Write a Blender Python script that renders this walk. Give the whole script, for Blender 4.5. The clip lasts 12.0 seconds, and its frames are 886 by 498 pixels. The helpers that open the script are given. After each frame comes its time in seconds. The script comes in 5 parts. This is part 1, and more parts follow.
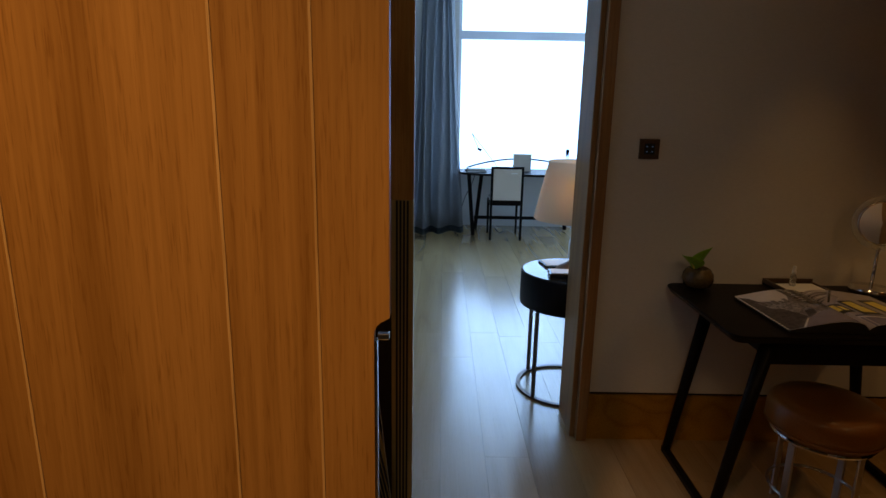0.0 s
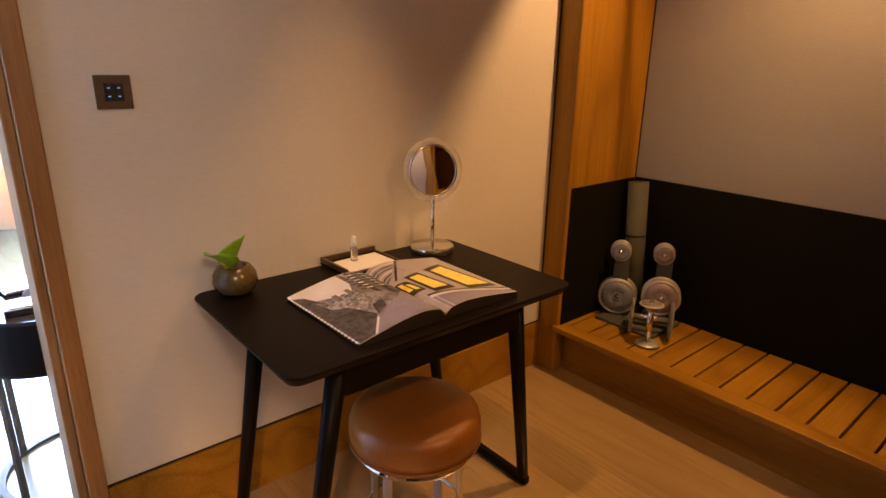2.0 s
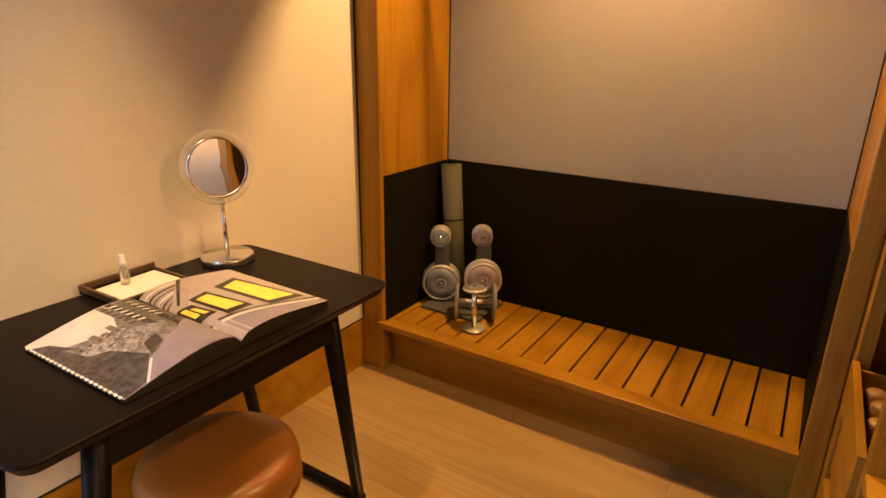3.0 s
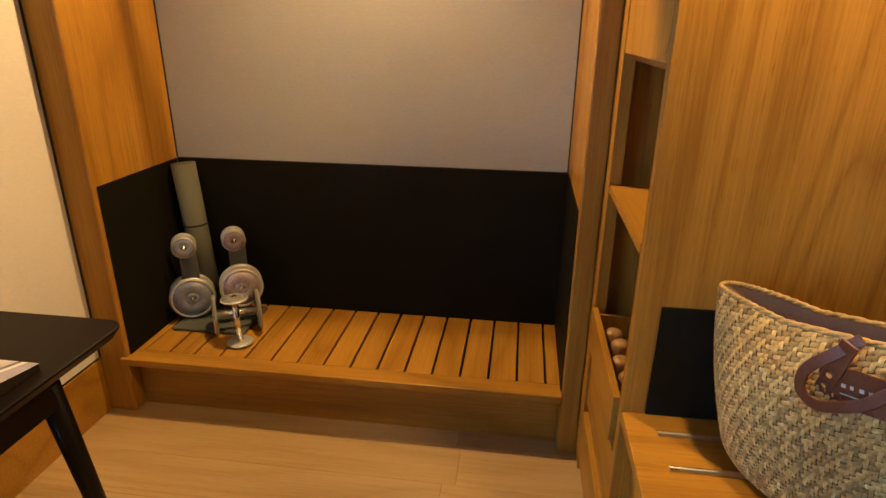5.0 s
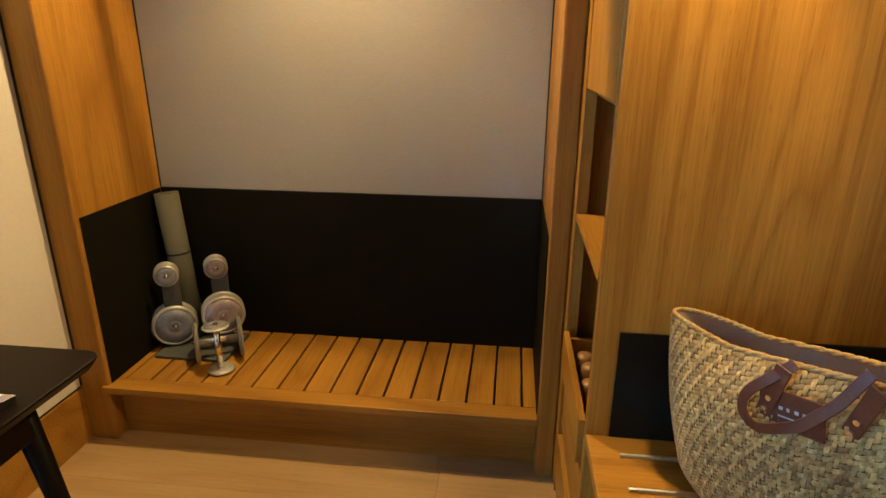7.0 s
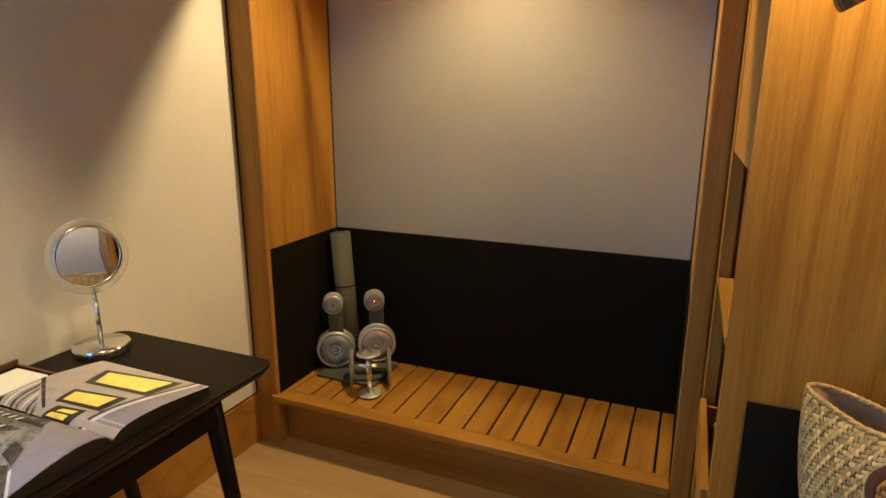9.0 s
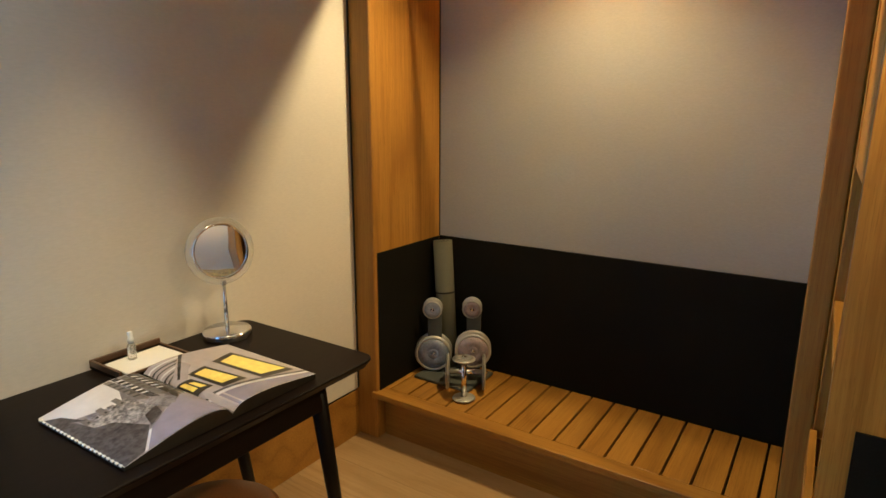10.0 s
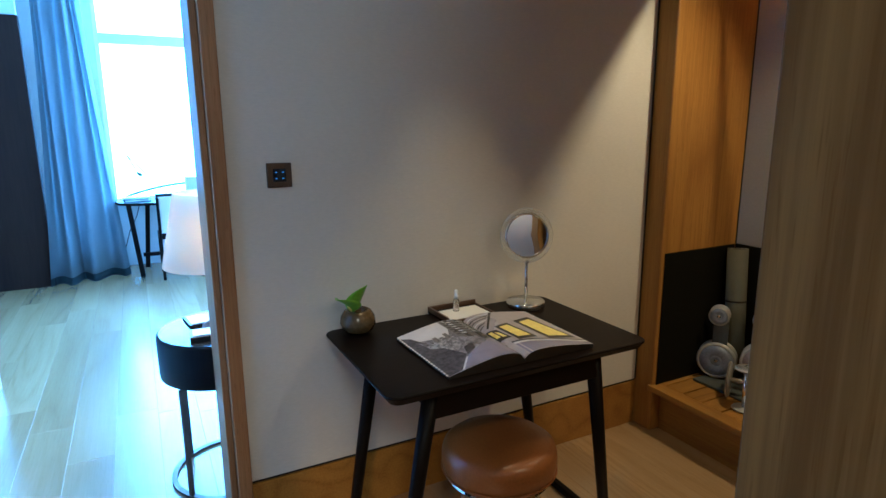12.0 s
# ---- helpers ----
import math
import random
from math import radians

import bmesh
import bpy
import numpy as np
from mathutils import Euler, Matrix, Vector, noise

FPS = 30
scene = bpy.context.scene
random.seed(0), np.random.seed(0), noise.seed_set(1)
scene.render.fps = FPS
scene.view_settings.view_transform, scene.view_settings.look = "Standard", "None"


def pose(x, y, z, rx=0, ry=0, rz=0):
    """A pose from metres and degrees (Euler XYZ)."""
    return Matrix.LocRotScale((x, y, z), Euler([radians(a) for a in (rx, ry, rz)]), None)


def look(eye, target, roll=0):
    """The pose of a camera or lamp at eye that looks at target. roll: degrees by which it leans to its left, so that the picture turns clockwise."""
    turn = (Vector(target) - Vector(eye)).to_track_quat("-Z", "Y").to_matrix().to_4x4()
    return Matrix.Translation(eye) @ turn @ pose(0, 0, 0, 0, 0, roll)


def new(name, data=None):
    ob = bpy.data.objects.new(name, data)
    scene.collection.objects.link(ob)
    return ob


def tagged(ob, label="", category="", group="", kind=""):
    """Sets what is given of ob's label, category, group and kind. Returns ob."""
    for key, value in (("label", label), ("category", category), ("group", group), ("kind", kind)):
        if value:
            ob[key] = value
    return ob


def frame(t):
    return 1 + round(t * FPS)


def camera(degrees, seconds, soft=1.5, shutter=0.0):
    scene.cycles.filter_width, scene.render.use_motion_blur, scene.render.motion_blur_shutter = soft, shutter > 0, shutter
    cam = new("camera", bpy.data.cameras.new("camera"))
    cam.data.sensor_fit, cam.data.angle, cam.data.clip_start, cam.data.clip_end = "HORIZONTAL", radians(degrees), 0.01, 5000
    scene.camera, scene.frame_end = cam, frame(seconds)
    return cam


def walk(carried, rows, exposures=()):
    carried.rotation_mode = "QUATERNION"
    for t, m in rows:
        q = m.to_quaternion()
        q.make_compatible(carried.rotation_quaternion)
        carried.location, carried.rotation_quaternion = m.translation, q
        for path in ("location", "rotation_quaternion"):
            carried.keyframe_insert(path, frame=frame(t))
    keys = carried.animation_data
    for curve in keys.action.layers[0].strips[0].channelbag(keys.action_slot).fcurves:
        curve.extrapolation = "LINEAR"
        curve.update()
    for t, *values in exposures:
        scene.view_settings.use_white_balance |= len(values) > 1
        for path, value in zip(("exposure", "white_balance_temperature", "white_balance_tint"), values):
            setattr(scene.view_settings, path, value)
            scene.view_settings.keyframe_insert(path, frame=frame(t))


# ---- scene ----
cam = camera(74.18, 12.0)
# seconds, x, y, z, yaw, pitch, roll
ROWS = [
    (0.0, 0.000, 0.062, 1.436, -0.235, -13.209, 1.1),
    (0.5, 0.147, 0.305, 1.428, -9.171, -14.156, 1.05),
    (1.0, 0.289, 0.520, 1.409, -18.942, -15.395, 1.15),
    (1.5, 0.399, 0.703, 1.397, -29.604, -16.795, 1.1),
    (2.0, 0.498, 0.811, 1.386, -40.340, -17.635, 1.05),
    (2.5, 0.607, 0.862, 1.379, -49.850, -18.360, 0.95),
    (3.0, 0.682, 0.895, 1.372, -57.696, -18.908, 0.9),
    (3.5, 0.731, 0.901, 1.378, -64.658, -19.509, 0.9),
    (5.3, 0.795, 0.954, 1.391, -84.472, -20.911, 0.6),
    (5.5, 0.792, 0.952, 1.390, -85.305, -20.905, 0.55),
    (6.0, 0.781, 0.932, 1.387, -86.115, -20.399, 0.5),
    (6.5, 0.771, 0.911, 1.406, -85.307, -19.755, 0.4),
    (8.5, 0.699, 0.826, 1.452, -71.865, -15.155, 0.15),
    (9.0, 0.665, 0.799, 1.455, -67.053, -13.886, 0.15),
    (9.5, 0.646, 0.771, 1.454, -61.948, -13.064, 0.2),
    (10.0, 0.618, 0.749, 1.452, -56.579, -12.593, 0.2),
    (10.5, 0.591, 0.736, 1.444, -50.108, -12.357, 0.15),
    (11.0, 0.537, 0.672, 1.452, -42.884, -12.389, 0.0),
    (11.5, 0.455, 0.588, 1.456, -36.079, -12.006, -0.1),
    (12.0, 0.419, 0.497, 1.458, -27.442, -11.859, -0.4),
]
LIGHT = [
    (0.0, -1.9, 8000, 11),
    (0.8, -1.45, 7700, 18),
    (1.5, -0.48, 7700, 22),
    (2.1, 0.98, 8200, 25),
    (2.6, 1.42, 8500, 18),
    (3.5, 1.58, 7500, 11),
    (5.5, 1.50, 6400, -2),
    (8.5, 1.32, 5400, -9),
    (10.5, 1.15, 4900, -9),
    (11.1, 1.08, 4450, -8),
    (12.0, 0.38, 4400, -6),
]
walk(cam, [(t, pose(x, y, z, 90 + pitch, 0, yaw) @ pose(0, 0, 0, 0, 0, roll)) for t, x, y, z, yaw, pitch, roll in ROWS], LIGHT)

# ---- light ----
world = bpy.data.worlds.new("sky")
scene.world = world
world.use_nodes = True
wn = world.node_tree
sky = wn.nodes.new("ShaderNodeTexSky")
sky.sky_type, sky.sun_disc, sky.sun_elevation, sky.sun_rotation = "NISHITA", False, radians(48), radians(200)
wn.nodes["Background"].inputs[1].default_value = 0.14
wn.links.new(sky.outputs[0], wn.nodes["Background"].inputs[0])


def lamp(name, kind, m, energy, colour, **extra):
    data = bpy.data.lights.new(name, kind)
    data.energy, data.color = energy, colour
    if kind == "AREA":
        data.shape, data.size, data.size_y = "RECTANGLE", extra["size"], extra["size_y"]
    else:
        data.shadow_soft_size = extra.get("radius", 0.04)
    if kind == "SPOT":
        data.spot_size, data.spot_blend = radians(extra["cone"]), extra.get("blend", 0.4)
    ob = new(name, data)
    ob.matrix_world = m
    return ob


SKYLIGHT = 630
WARM = (1.0, 0.625, 0.29)
lamp("window_daylight", "AREA", look((1.63, 7.79, 1.75), (1.63, 0, 1.45)), SKYLIGHT, (0.25, 0.50, 1.0), size=2.9, size_y=2.1)
lamp("alcove_downlight_lamp", "SPOT", look((2.72, 1.52, 2.415), (1.15, 1.52, 0.0)), 58, WARM, cone=142, blend=0.5, radius=0.035)
lamp("desk_downlight_lamp", "SPOT", look((1.40, 1.97, 2.54), (1.47, 2.16, 0.75)), 52, WARM, cone=44, blend=1.0, radius=0.03)
lamp("niche_downlight_lamp", "SPOT", look((1.74, 0.54, 1.99), (1.80, 0.50, 0.6)), 19, WARM, cone=150, radius=0.04)
# added fill without a known source: a narrow beam warms the oak jamb
lamp("jamb_fill_lamp", "SPOT", look((-0.10, 0.35, 2.54), (0.735, 0.60, 1.25)), 2.5, (1.0, 0.62, 0.25), cone=46, blend=0.6, radius=0.04)
lamp("hall_downlight_lamp", "SPOT", look((0.24, -0.60, 2.54), (0.20, 1.20, 1.25)), 82, (1.0, 0.86, 0.70), cone=120, blend=0.5, radius=0.30)
# unseen spot added to brighten the oak sliding door alone
lamp("door_fill_lamp", "SPOT", look((-0.70, -0.50, 2.54), (-0.62, 0.72, 0.45)), 305, (1.0, 0.55, 0.22), cone=72, blend=0.7, radius=0.05)


# ---- materials ----
def mat(name, colour, rough=0.5, metal=0.0, **k):
    """A node material with noise in two scales. grain: stretch of the fine noise per axis."""
    m = bpy.data.materials.new(name)
    m.use_nodes = True
    t = m.node_tree
    b = t.nodes["Principled BSDF"]
    b.inputs["Roughness"].default_value, b.inputs["Metallic"].default_value = rough, metal
    co = t.nodes.new("ShaderNodeTexCoord")
    mp = t.nodes.new("ShaderNodeMapping")
    mp.inputs["Scale"].default_value = k.get("grain", (1, 1, 1))
    place = co.outputs["Object"]
    if k.get("each") and k.get("per", "object") == "object":
        oi = t.nodes.new("ShaderNodeObjectInfo")
        sh = t.nodes.new("ShaderNodeVectorMath")
        sh.operation = "SCALE"
        sh.inputs[0].default_value = (37.0, 61.0, 23.0)
        t.links.new(oi.outputs["Random"], sh.inputs["Scale"])
        ad = t.nodes.new("ShaderNodeVectorMath")
        t.links.new(place, ad.inputs[0])
        t.links.new(sh.outputs[0], ad.inputs[1])
        place = ad.outputs[0]
    t.links.new(place, mp.inputs["Vector"])
    fine = t.nodes.new("ShaderNodeTexNoise")
    fine.inputs["Distortion"].default_value = k.get("warp", 0.0)
    fine.inputs["Scale"].default_value, fine.inputs["Detail"].default_value, fine.inputs["Roughness"].default_value = k.get("scale", 60), 6, 0.62
    t.links.new(mp.outputs[0], fine.inputs["Vector"])
    big = t.nodes.new("ShaderNodeTexNoise")
    big.inputs["Scale"].default_value, big.inputs["Detail"].default_value = k.get("big", 3), 3
    mp2 = t.nodes.new("ShaderNodeMapping")
    mp2.inputs["Scale"].default_value = k.get("biggrain", k.get("grain", (1, 1, 1)))
    t.links.new(place, mp2.inputs["Vector"])
    t.links.new(mp2.outputs[0], big.inputs["Vector"])
    add = t.nodes.new("ShaderNodeMath")
    add.operation = "MULTIPLY_ADD"
    t.links.new(big.outputs["Fac"], add.inputs[0])
    add.inputs[1].default_value = k.get("bigmix", 0.7)
    t.links.new(fine.outputs["Fac"], add.inputs[2])
    ramp = t.nodes.new("ShaderNodeValToRGB")
    mid = 0.5 + 0.5 * k.get("bigmix", 0.7)
    w = k.get("spread", 0.22)
    ramp.color_ramp.elements[0].position, ramp.color_ramp.elements[1].position = max(mid - w, 0), min(mid + w, 1)
    v = k.get("vary", 0.15)
    dark = k.get("dark", tuple(c * (1 - v) for c in colour))
    light = k.get("light", tuple(min(c * (1 + v), 1) for c in colour))
    ramp.color_ramp.elements[0].color, ramp.color_ramp.elements[1].color = (*dark, 1), (*light, 1)
    scl = t.nodes.new("ShaderNodeMath")
    scl.operation = "MULTIPLY"
    scl.inputs[1].default_value = 1.0
    t.links.new(add.outputs[0], scl.inputs[0])
    if mid + w > 1:
        scl.inputs[1].default_value = 0.75
        ramp.color_ramp.elements[0].position, ramp.color_ramp.elements[1].position = max(0.75 * mid - w * 0.75, 0), min(0.75 * mid + 0.75 * w, 1)
    t.links.new(scl.outputs[0], ramp.inputs["Fac"])
    out = ramp.outputs["Color"]
    if k.get("pores"):
        pm = t.nodes.new("ShaderNodeMapping")
        pm.inputs["Scale"].default_value = tuple(g if g == 1 else 0.35 * g for g in k["grain"])
        t.links.new(mp.inputs["Vector"].links[0].from_socket, pm.inputs["Vector"])
        pn = t.nodes.new("ShaderNodeTexNoise")
        pn.inputs["Scale"].default_value, pn.inputs["Detail"].default_value, pn.inputs["Distortion"].default_value = 190, 5, 0.3
        t.links.new(pm.outputs[0], pn.inputs["Vector"])
        pr = t.nodes.new("ShaderNodeValToRGB")
        pr.color_ramp.elements[0].position, pr.color_ramp.elements[1].position = 0.36, 0.52
        d = 1 - k["pores"]
        pr.color_ramp.elements[0].color = (d, d, d, 1)
        t.links.new(pn.outputs["Fac"], pr.inputs["Fac"])
        mx = t.nodes.new("ShaderNodeMixRGB")
        mx.blend_type = "MULTIPLY"
        mx.inputs[0].default_value = 1.0
        t.links.new(out, mx.inputs[1])
        t.links.new(pr.outputs["Color"], mx.inputs[2])
        out = mx.outputs[0]
    if k.get("each"):
        info = t.nodes.new("ShaderNodeObjectInfo" if k.get("per", "object") == "object" else "ShaderNodeNewGeometry")
        hsv = t.nodes.new("ShaderNodeHueSaturation")
        rng = t.nodes.new("ShaderNodeMapRange")
        rng.inputs["To Min"].default_value, rng.inputs["To Max"].default_value = 1 - k["each"], 1 + k["each"]
        t.links.new(info.outputs["Random" if k.get("per", "object") == "object" else "Random Per Island"], rng.inputs["Value"])
        t.links.new(rng.outputs[0], hsv.inputs["Value"])
        t.links.new(out, hsv.inputs["Color"])
        out = hsv.outputs["Color"]
    t.links.new(out, b.inputs["Base Color"])
    if k.get("bump", 0.1):
        bp = t.nodes.new("ShaderNodeBump")
        bp.inputs["Strength"].default_value, bp.inputs["Distance"].default_value = k.get("bump", 0.1), k.get("depth", 0.002)
        t.links.new(fine.outputs["Fac"], bp.inputs["Height"])
        t.links.new(bp.outputs[0], b.inputs["Normal"])
    rr = t.nodes.new("ShaderNodeMapRange")
    rv = k.get("roughvary", 0.12)
    rr.inputs["To Min"].default_value, rr.inputs["To Max"].default_value = max(rough - rv * rough, 0.01), min(rough + rv * rough, 1)
    t.links.new(big.outputs["Fac"], rr.inputs["Value"])
    t.links.new(rr.outputs[0], b.inputs["Roughness"])
    for key, value in k.get("more", {}).items():
        b.inputs[key].default_value = value
    return m


def oak(name, grain, colour=(0.365, 0.174, 0.022), rough=0.42, **k):
    """Sawn oak: soft tone drift, cathedral year rings, fine fibres and short dark pores along the grain."""
    m = bpy.data.materials.new(name)
    m.use_nodes = True
    t = m.node_tree
    b = t.nodes["Principled BSDF"]

    def node(kind, **inputs):
        n = t.nodes.new(kind)
        for key, value in inputs.items():
            key = key.replace("_", " ")
            if isinstance(value, bpy.types.NodeSocket):
                t.links.new(value, n.inputs[key])
            else:
                n.inputs[key].default_value = value
        return n

    def calc(op, a, c, d=None):
        n = t.nodes.new("ShaderNodeMath")
        n.operation = op
        for socket, value in zip(n.inputs, (a, c, d)):
            if isinstance(value, bpy.types.NodeSocket):
                t.links.new(value, socket)
            elif value is not None:
                socket.default_value = value
        return n.outputs[0]
    co = node("ShaderNodeTexCoord")
    info = node("ShaderNodeObjectInfo")
    shift = t.nodes.new("ShaderNodeVectorMath")
    shift.operation = "SCALE"
    shift.inputs[0].default_value = (3.7, 6.1, 2.3)
    t.links.new(info.outputs["Random"], shift.inputs["Scale"])
    moved = t.nodes.new("ShaderNodeVectorMath")
    t.links.new(co.outputs["Object"], moved.inputs[0])
    t.links.new(shift.outputs[0], moved.inputs[1])

    def noise(along, scale, detail, rough_=0.55, warp=0.0):
        mp = node("ShaderNodeMapping", Vector=moved.outputs[0], Scale=tuple(1.0 if g == 1 else along for g in grain))
        return node("ShaderNodeTexNoise", Vector=mp.outputs[0], Scale=scale, Detail=detail, Roughness=rough_, Distortion=warp).outputs["Fac"]
    drift = noise(0.12, 2.6, 3)
    ring = noise(0.10, 3.2, 1.2, 0.4, 0.25)
    fibre = noise(0.022, 150, 4, 0.6)
    pore = noise(0.045, 420, 2, 0.5)
    saw = calc("PINGPONG", calc("MULTIPLY", ring, k.get("rings", 9.0)), 0.5)
    lines = calc("POWER", calc("MULTIPLY", saw, 2.0), 2.2)
    v = calc("MULTIPLY_ADD", calc("SUBTRACT", drift, 0.5), k.get("drift", 1.1), 0.55)
    v = calc("MULTIPLY_ADD", lines, -k.get("line", 0.32), v)
    v = calc("MULTIPLY_ADD", calc("SUBTRACT", fibre, 0.5), k.get("fibre", 1.0), v)
    dash = node("ShaderNodeMapRange", Value=pore, From_Min=0.30, From_Max=0.42, To_Min=-k.get("pores", 0.30), To_Max=0.0).outputs[0]
    v = calc("ADD", v, dash)
    ramp = t.nodes.new("ShaderNodeValToRGB")
    e = ramp.color_ramp.elements
    e[0].position, e[1].position = 0.05, 0.95
    e[0].color = (*[c * q for c, q in zip(colour, (0.66, 0.60, 0.52))], 1)
    e[1].color = (*[min(c * q, 1) for c, q in zip(colour, (1.26, 1.30, 1.38))], 1)
    t.links.new(v, ramp.inputs["Fac"])
    tone = node("ShaderNodeMapRange", Value=info.outputs["Random"], To_Min=1 - k.get("each", 0.04), To_Max=1 + k.get("each", 0.04))
    hsv = node("ShaderNodeHueSaturation", Color=ramp.outputs["Color"], Value=tone.outputs[0])
    t.links.new(hsv.outputs["Color"], b.inputs["Base Color"])
    gloss = node("ShaderNodeMapRange", Value=drift, To_Min=rough * 0.82, To_Max=rough * 1.18)
    t.links.new(gloss.outputs[0], b.inputs["Roughness"])
    bump = node("ShaderNodeBump", Height=fibre, Strength=k.get("bump", 0.10), Distance=0.0008)
    t.links.new(bump.outputs[0], b.inputs["Normal"])
    b.inputs["Specular IOR Level"].default_value = 0.22
    for key, value in k.get("more", {}).items():
        b.inputs[key].default_value = value
    return m


OAK_V = oak("oak upright grain", (1, 1, 0.035))
OAK_X = oak("oak grain along depth", (0.04, 1, 1))
OAK_Y = oak("oak grain along width", (1, 0.04, 1))
OAK_PANEL = oak("oak veneer panel", (1, 1, 0.035), line=0.42, fibre=1.15, pores=0.34, rings=11.0)
OAK_DOOR = oak("oak sliding door", (1, 1, 0.03), (0.36, 0.185, 0.058), 0.62, more={"Specular IOR Level": 0.08})
OAK_JAMB = oak("oak jamb upright grain", (1, 1, 0.03), (0.25, 0.140, 0.034), 0.6, line=0.45, fibre=1.3, pores=0.30, rings=14.0, more={"Specular IOR Level": 0.10})
OAK_FRAME = oak("oak casing upright grain", (1, 1, 0.03), (0.33, 0.165, 0.062))
# paler than the door oak: the beads' highlight is put into the colour
OAK_BEAD_LIT = oak("oak bead with highlight in its colour", (1, 1, 0.03), (0.56, 0.36, 0.16))
FLOOR = oak("oak floor boards", (1, 0.05, 1), (0.44, 0.288, 0.128), 0.20, each=0.09, line=0.16, fibre=0.42, drift=0.9, pores=0.16, more={"Specular IOR Level": 1.0, "Coat Weight": 0.5, "Coat Roughness": 0.22}, bump=0.05)
WALLPAPER = mat("woven beige wallcovering", (0.64, 0.592, 0.515), 0.85, scale=220, grain=(0.22, 1, 1), vary=0.05, bump=0.07, big=1.5, biggrain=(1, 1, 1))
TAUPE = mat("woven taupe wallcovering", (0.315, 0.302, 0.260), 0.85, scale=240, grain=(1, 0.3, 1), vary=0.06, bump=0.12, big=1.5, biggrain=(1, 1, 1))
PLASTER = mat("white plaster", (0.80, 0.79, 0.76), 0.8, scale=30, vary=0.03, bump=0.05)
LACQUER = mat("white satin lacquer", (0.78, 0.80, 0.82), 0.30, scale=20, vary=0.02, bump=0.01)
BLACK = mat("black leather panel", (0.009, 0.008, 0.005), 0.62, scale=300, vary=0.2, bump=0.15, more={"Specular IOR Level": 0.06})
# near-black: stands in for shade inside gaps, also used on truly black parts
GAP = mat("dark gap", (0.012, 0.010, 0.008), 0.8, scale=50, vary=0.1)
ESPRESSO = mat("espresso stained wood", (0.008, 0.005, 0.004), 0.42, grain=(0.05, 1, 1), scale=60, vary=0.25, bump=0.06, more={"Specular IOR Level": 0.10})
ESPRESSO_V = mat("espresso stained upright wood", (0.007, 0.005, 0.004), 0.42, grain=(1, 1, 0.05), scale=60, vary=0.25, bump=0.06, more={"Specular IOR Level": 0.10})
DARKPANEL = mat("dark brown panelling", (0.030, 0.015, 0.010), 0.65, grain=(1, 1, 0.05), scale=50, vary=0.2, bump=0.05, more={"Specular IOR Level": 0.10})
CHROME = mat("chrome", (0.86, 0.86, 0.86), 0.13, 1.0, scale=20, vary=0.03, bump=0)
STEEL = mat("brushed steel", (0.55, 0.54, 0.52), 0.28, 1.0, scale=80, grain=(1, 1, 0.1), vary=0.08, bump=0.03)
BRONZE = mat("dark bronze", (0.10, 0.07, 0.05), 0.4, 0.8, scale=60, vary=0.15, bump=0.03)
BRASS = mat("brushed brass", (0.42, 0.29, 0.12), 0.38, 0.9, scale=70, grain=(1, 1, 0.05), vary=0.12, bump=0.03)
LEATHER = mat("tan leather", (0.27, 0.098, 0.019), 0.34, scale=140, vary=0.14, bump=0.10, depth=0.001)
STRAP = mat("brown strap leather", (0.15, 0.050, 0.022), 0.40, scale=160, vary=0.2, bump=0.12, depth=0.001)
STRAW = mat("woven seagrass", (0.58, 0.42, 0.20), 0.6, scale=120, vary=0.22, each=0.34, per="island", bump=0.2, dark=(0.38, 0.225, 0.06), light=(0.76, 0.52, 0.19))
LINING = mat("beige cotton lining", (0.52, 0.38, 0.27), 0.9, scale=200, vary=0.08, bump=0.1)
MATGREEN = mat("grey green foam", (0.125, 0.120, 0.078), 0.8, scale=220, vary=0.12, bump=0.12)
RACKGREY = mat("dark grey rubber coat", (0.075, 0.078, 0.065), 0.55, scale=180, vary=0.15, bump=0.06)
PLATE = mat("pale grey plate coat", (0.46, 0.44, 0.38), 0.34, 0.35, scale=140, vary=0.10, bump=0.04)
FACE_BLUE = mat("blue grey rubber", (0.21, 0.225, 0.26), 0.38, scale=90, vary=0.25, bump=0.04, more={"Metallic": 0.2})
FACE_ROSE = mat("rose grey rubber", (0.27, 0.215, 0.215), 0.38, scale=90, vary=0.25, bump=0.04, more={"Metallic": 0.2})
FACE_GREY = mat("mid grey rubber", (0.20, 0.19, 0.17), 0.42, scale=90, vary=0.25, bump=0.04)
CURTAIN = mat("grey blue linen", (0.34, 0.355, 0.365), 0.9, scale=300, grain=(1, 1, 0.3), vary=0.10, bump=0.1)
HEM = mat("dark curtain hem", (0.065, 0.085, 0.090), 0.9, scale=250, vary=0.12, bump=0.1)
CREAM = mat("cream upholstery", (0.66, 0.55, 0.43), 0.85, scale=260, vary=0.06, bump=0.1)
WHITECLOTH = mat("white sofa cloth", (0.70, 0.70, 0.70), 0.9, scale=200, vary=0.06, bump=0.1)
REDCLOTH = mat("red stripe cloth", (0.45, 0.07, 0.05), 0.9, scale=200, vary=0.1, bump=0.1)
RUG = mat("shaggy grey rug", (0.40, 0.40, 0.38), 0.95, scale=90, vary=0.3, bump=0.6, depth=0.01)
PAPER = mat("white paper", (0.80, 0.78, 0.74), 0.6, scale=60, vary=0.02, bump=0.02)
PAGE_SKY = mat("printed dusk sky", (0.66, 0.64, 0.66), 0.28, scale=14, vary=0.10, bump=0.01)
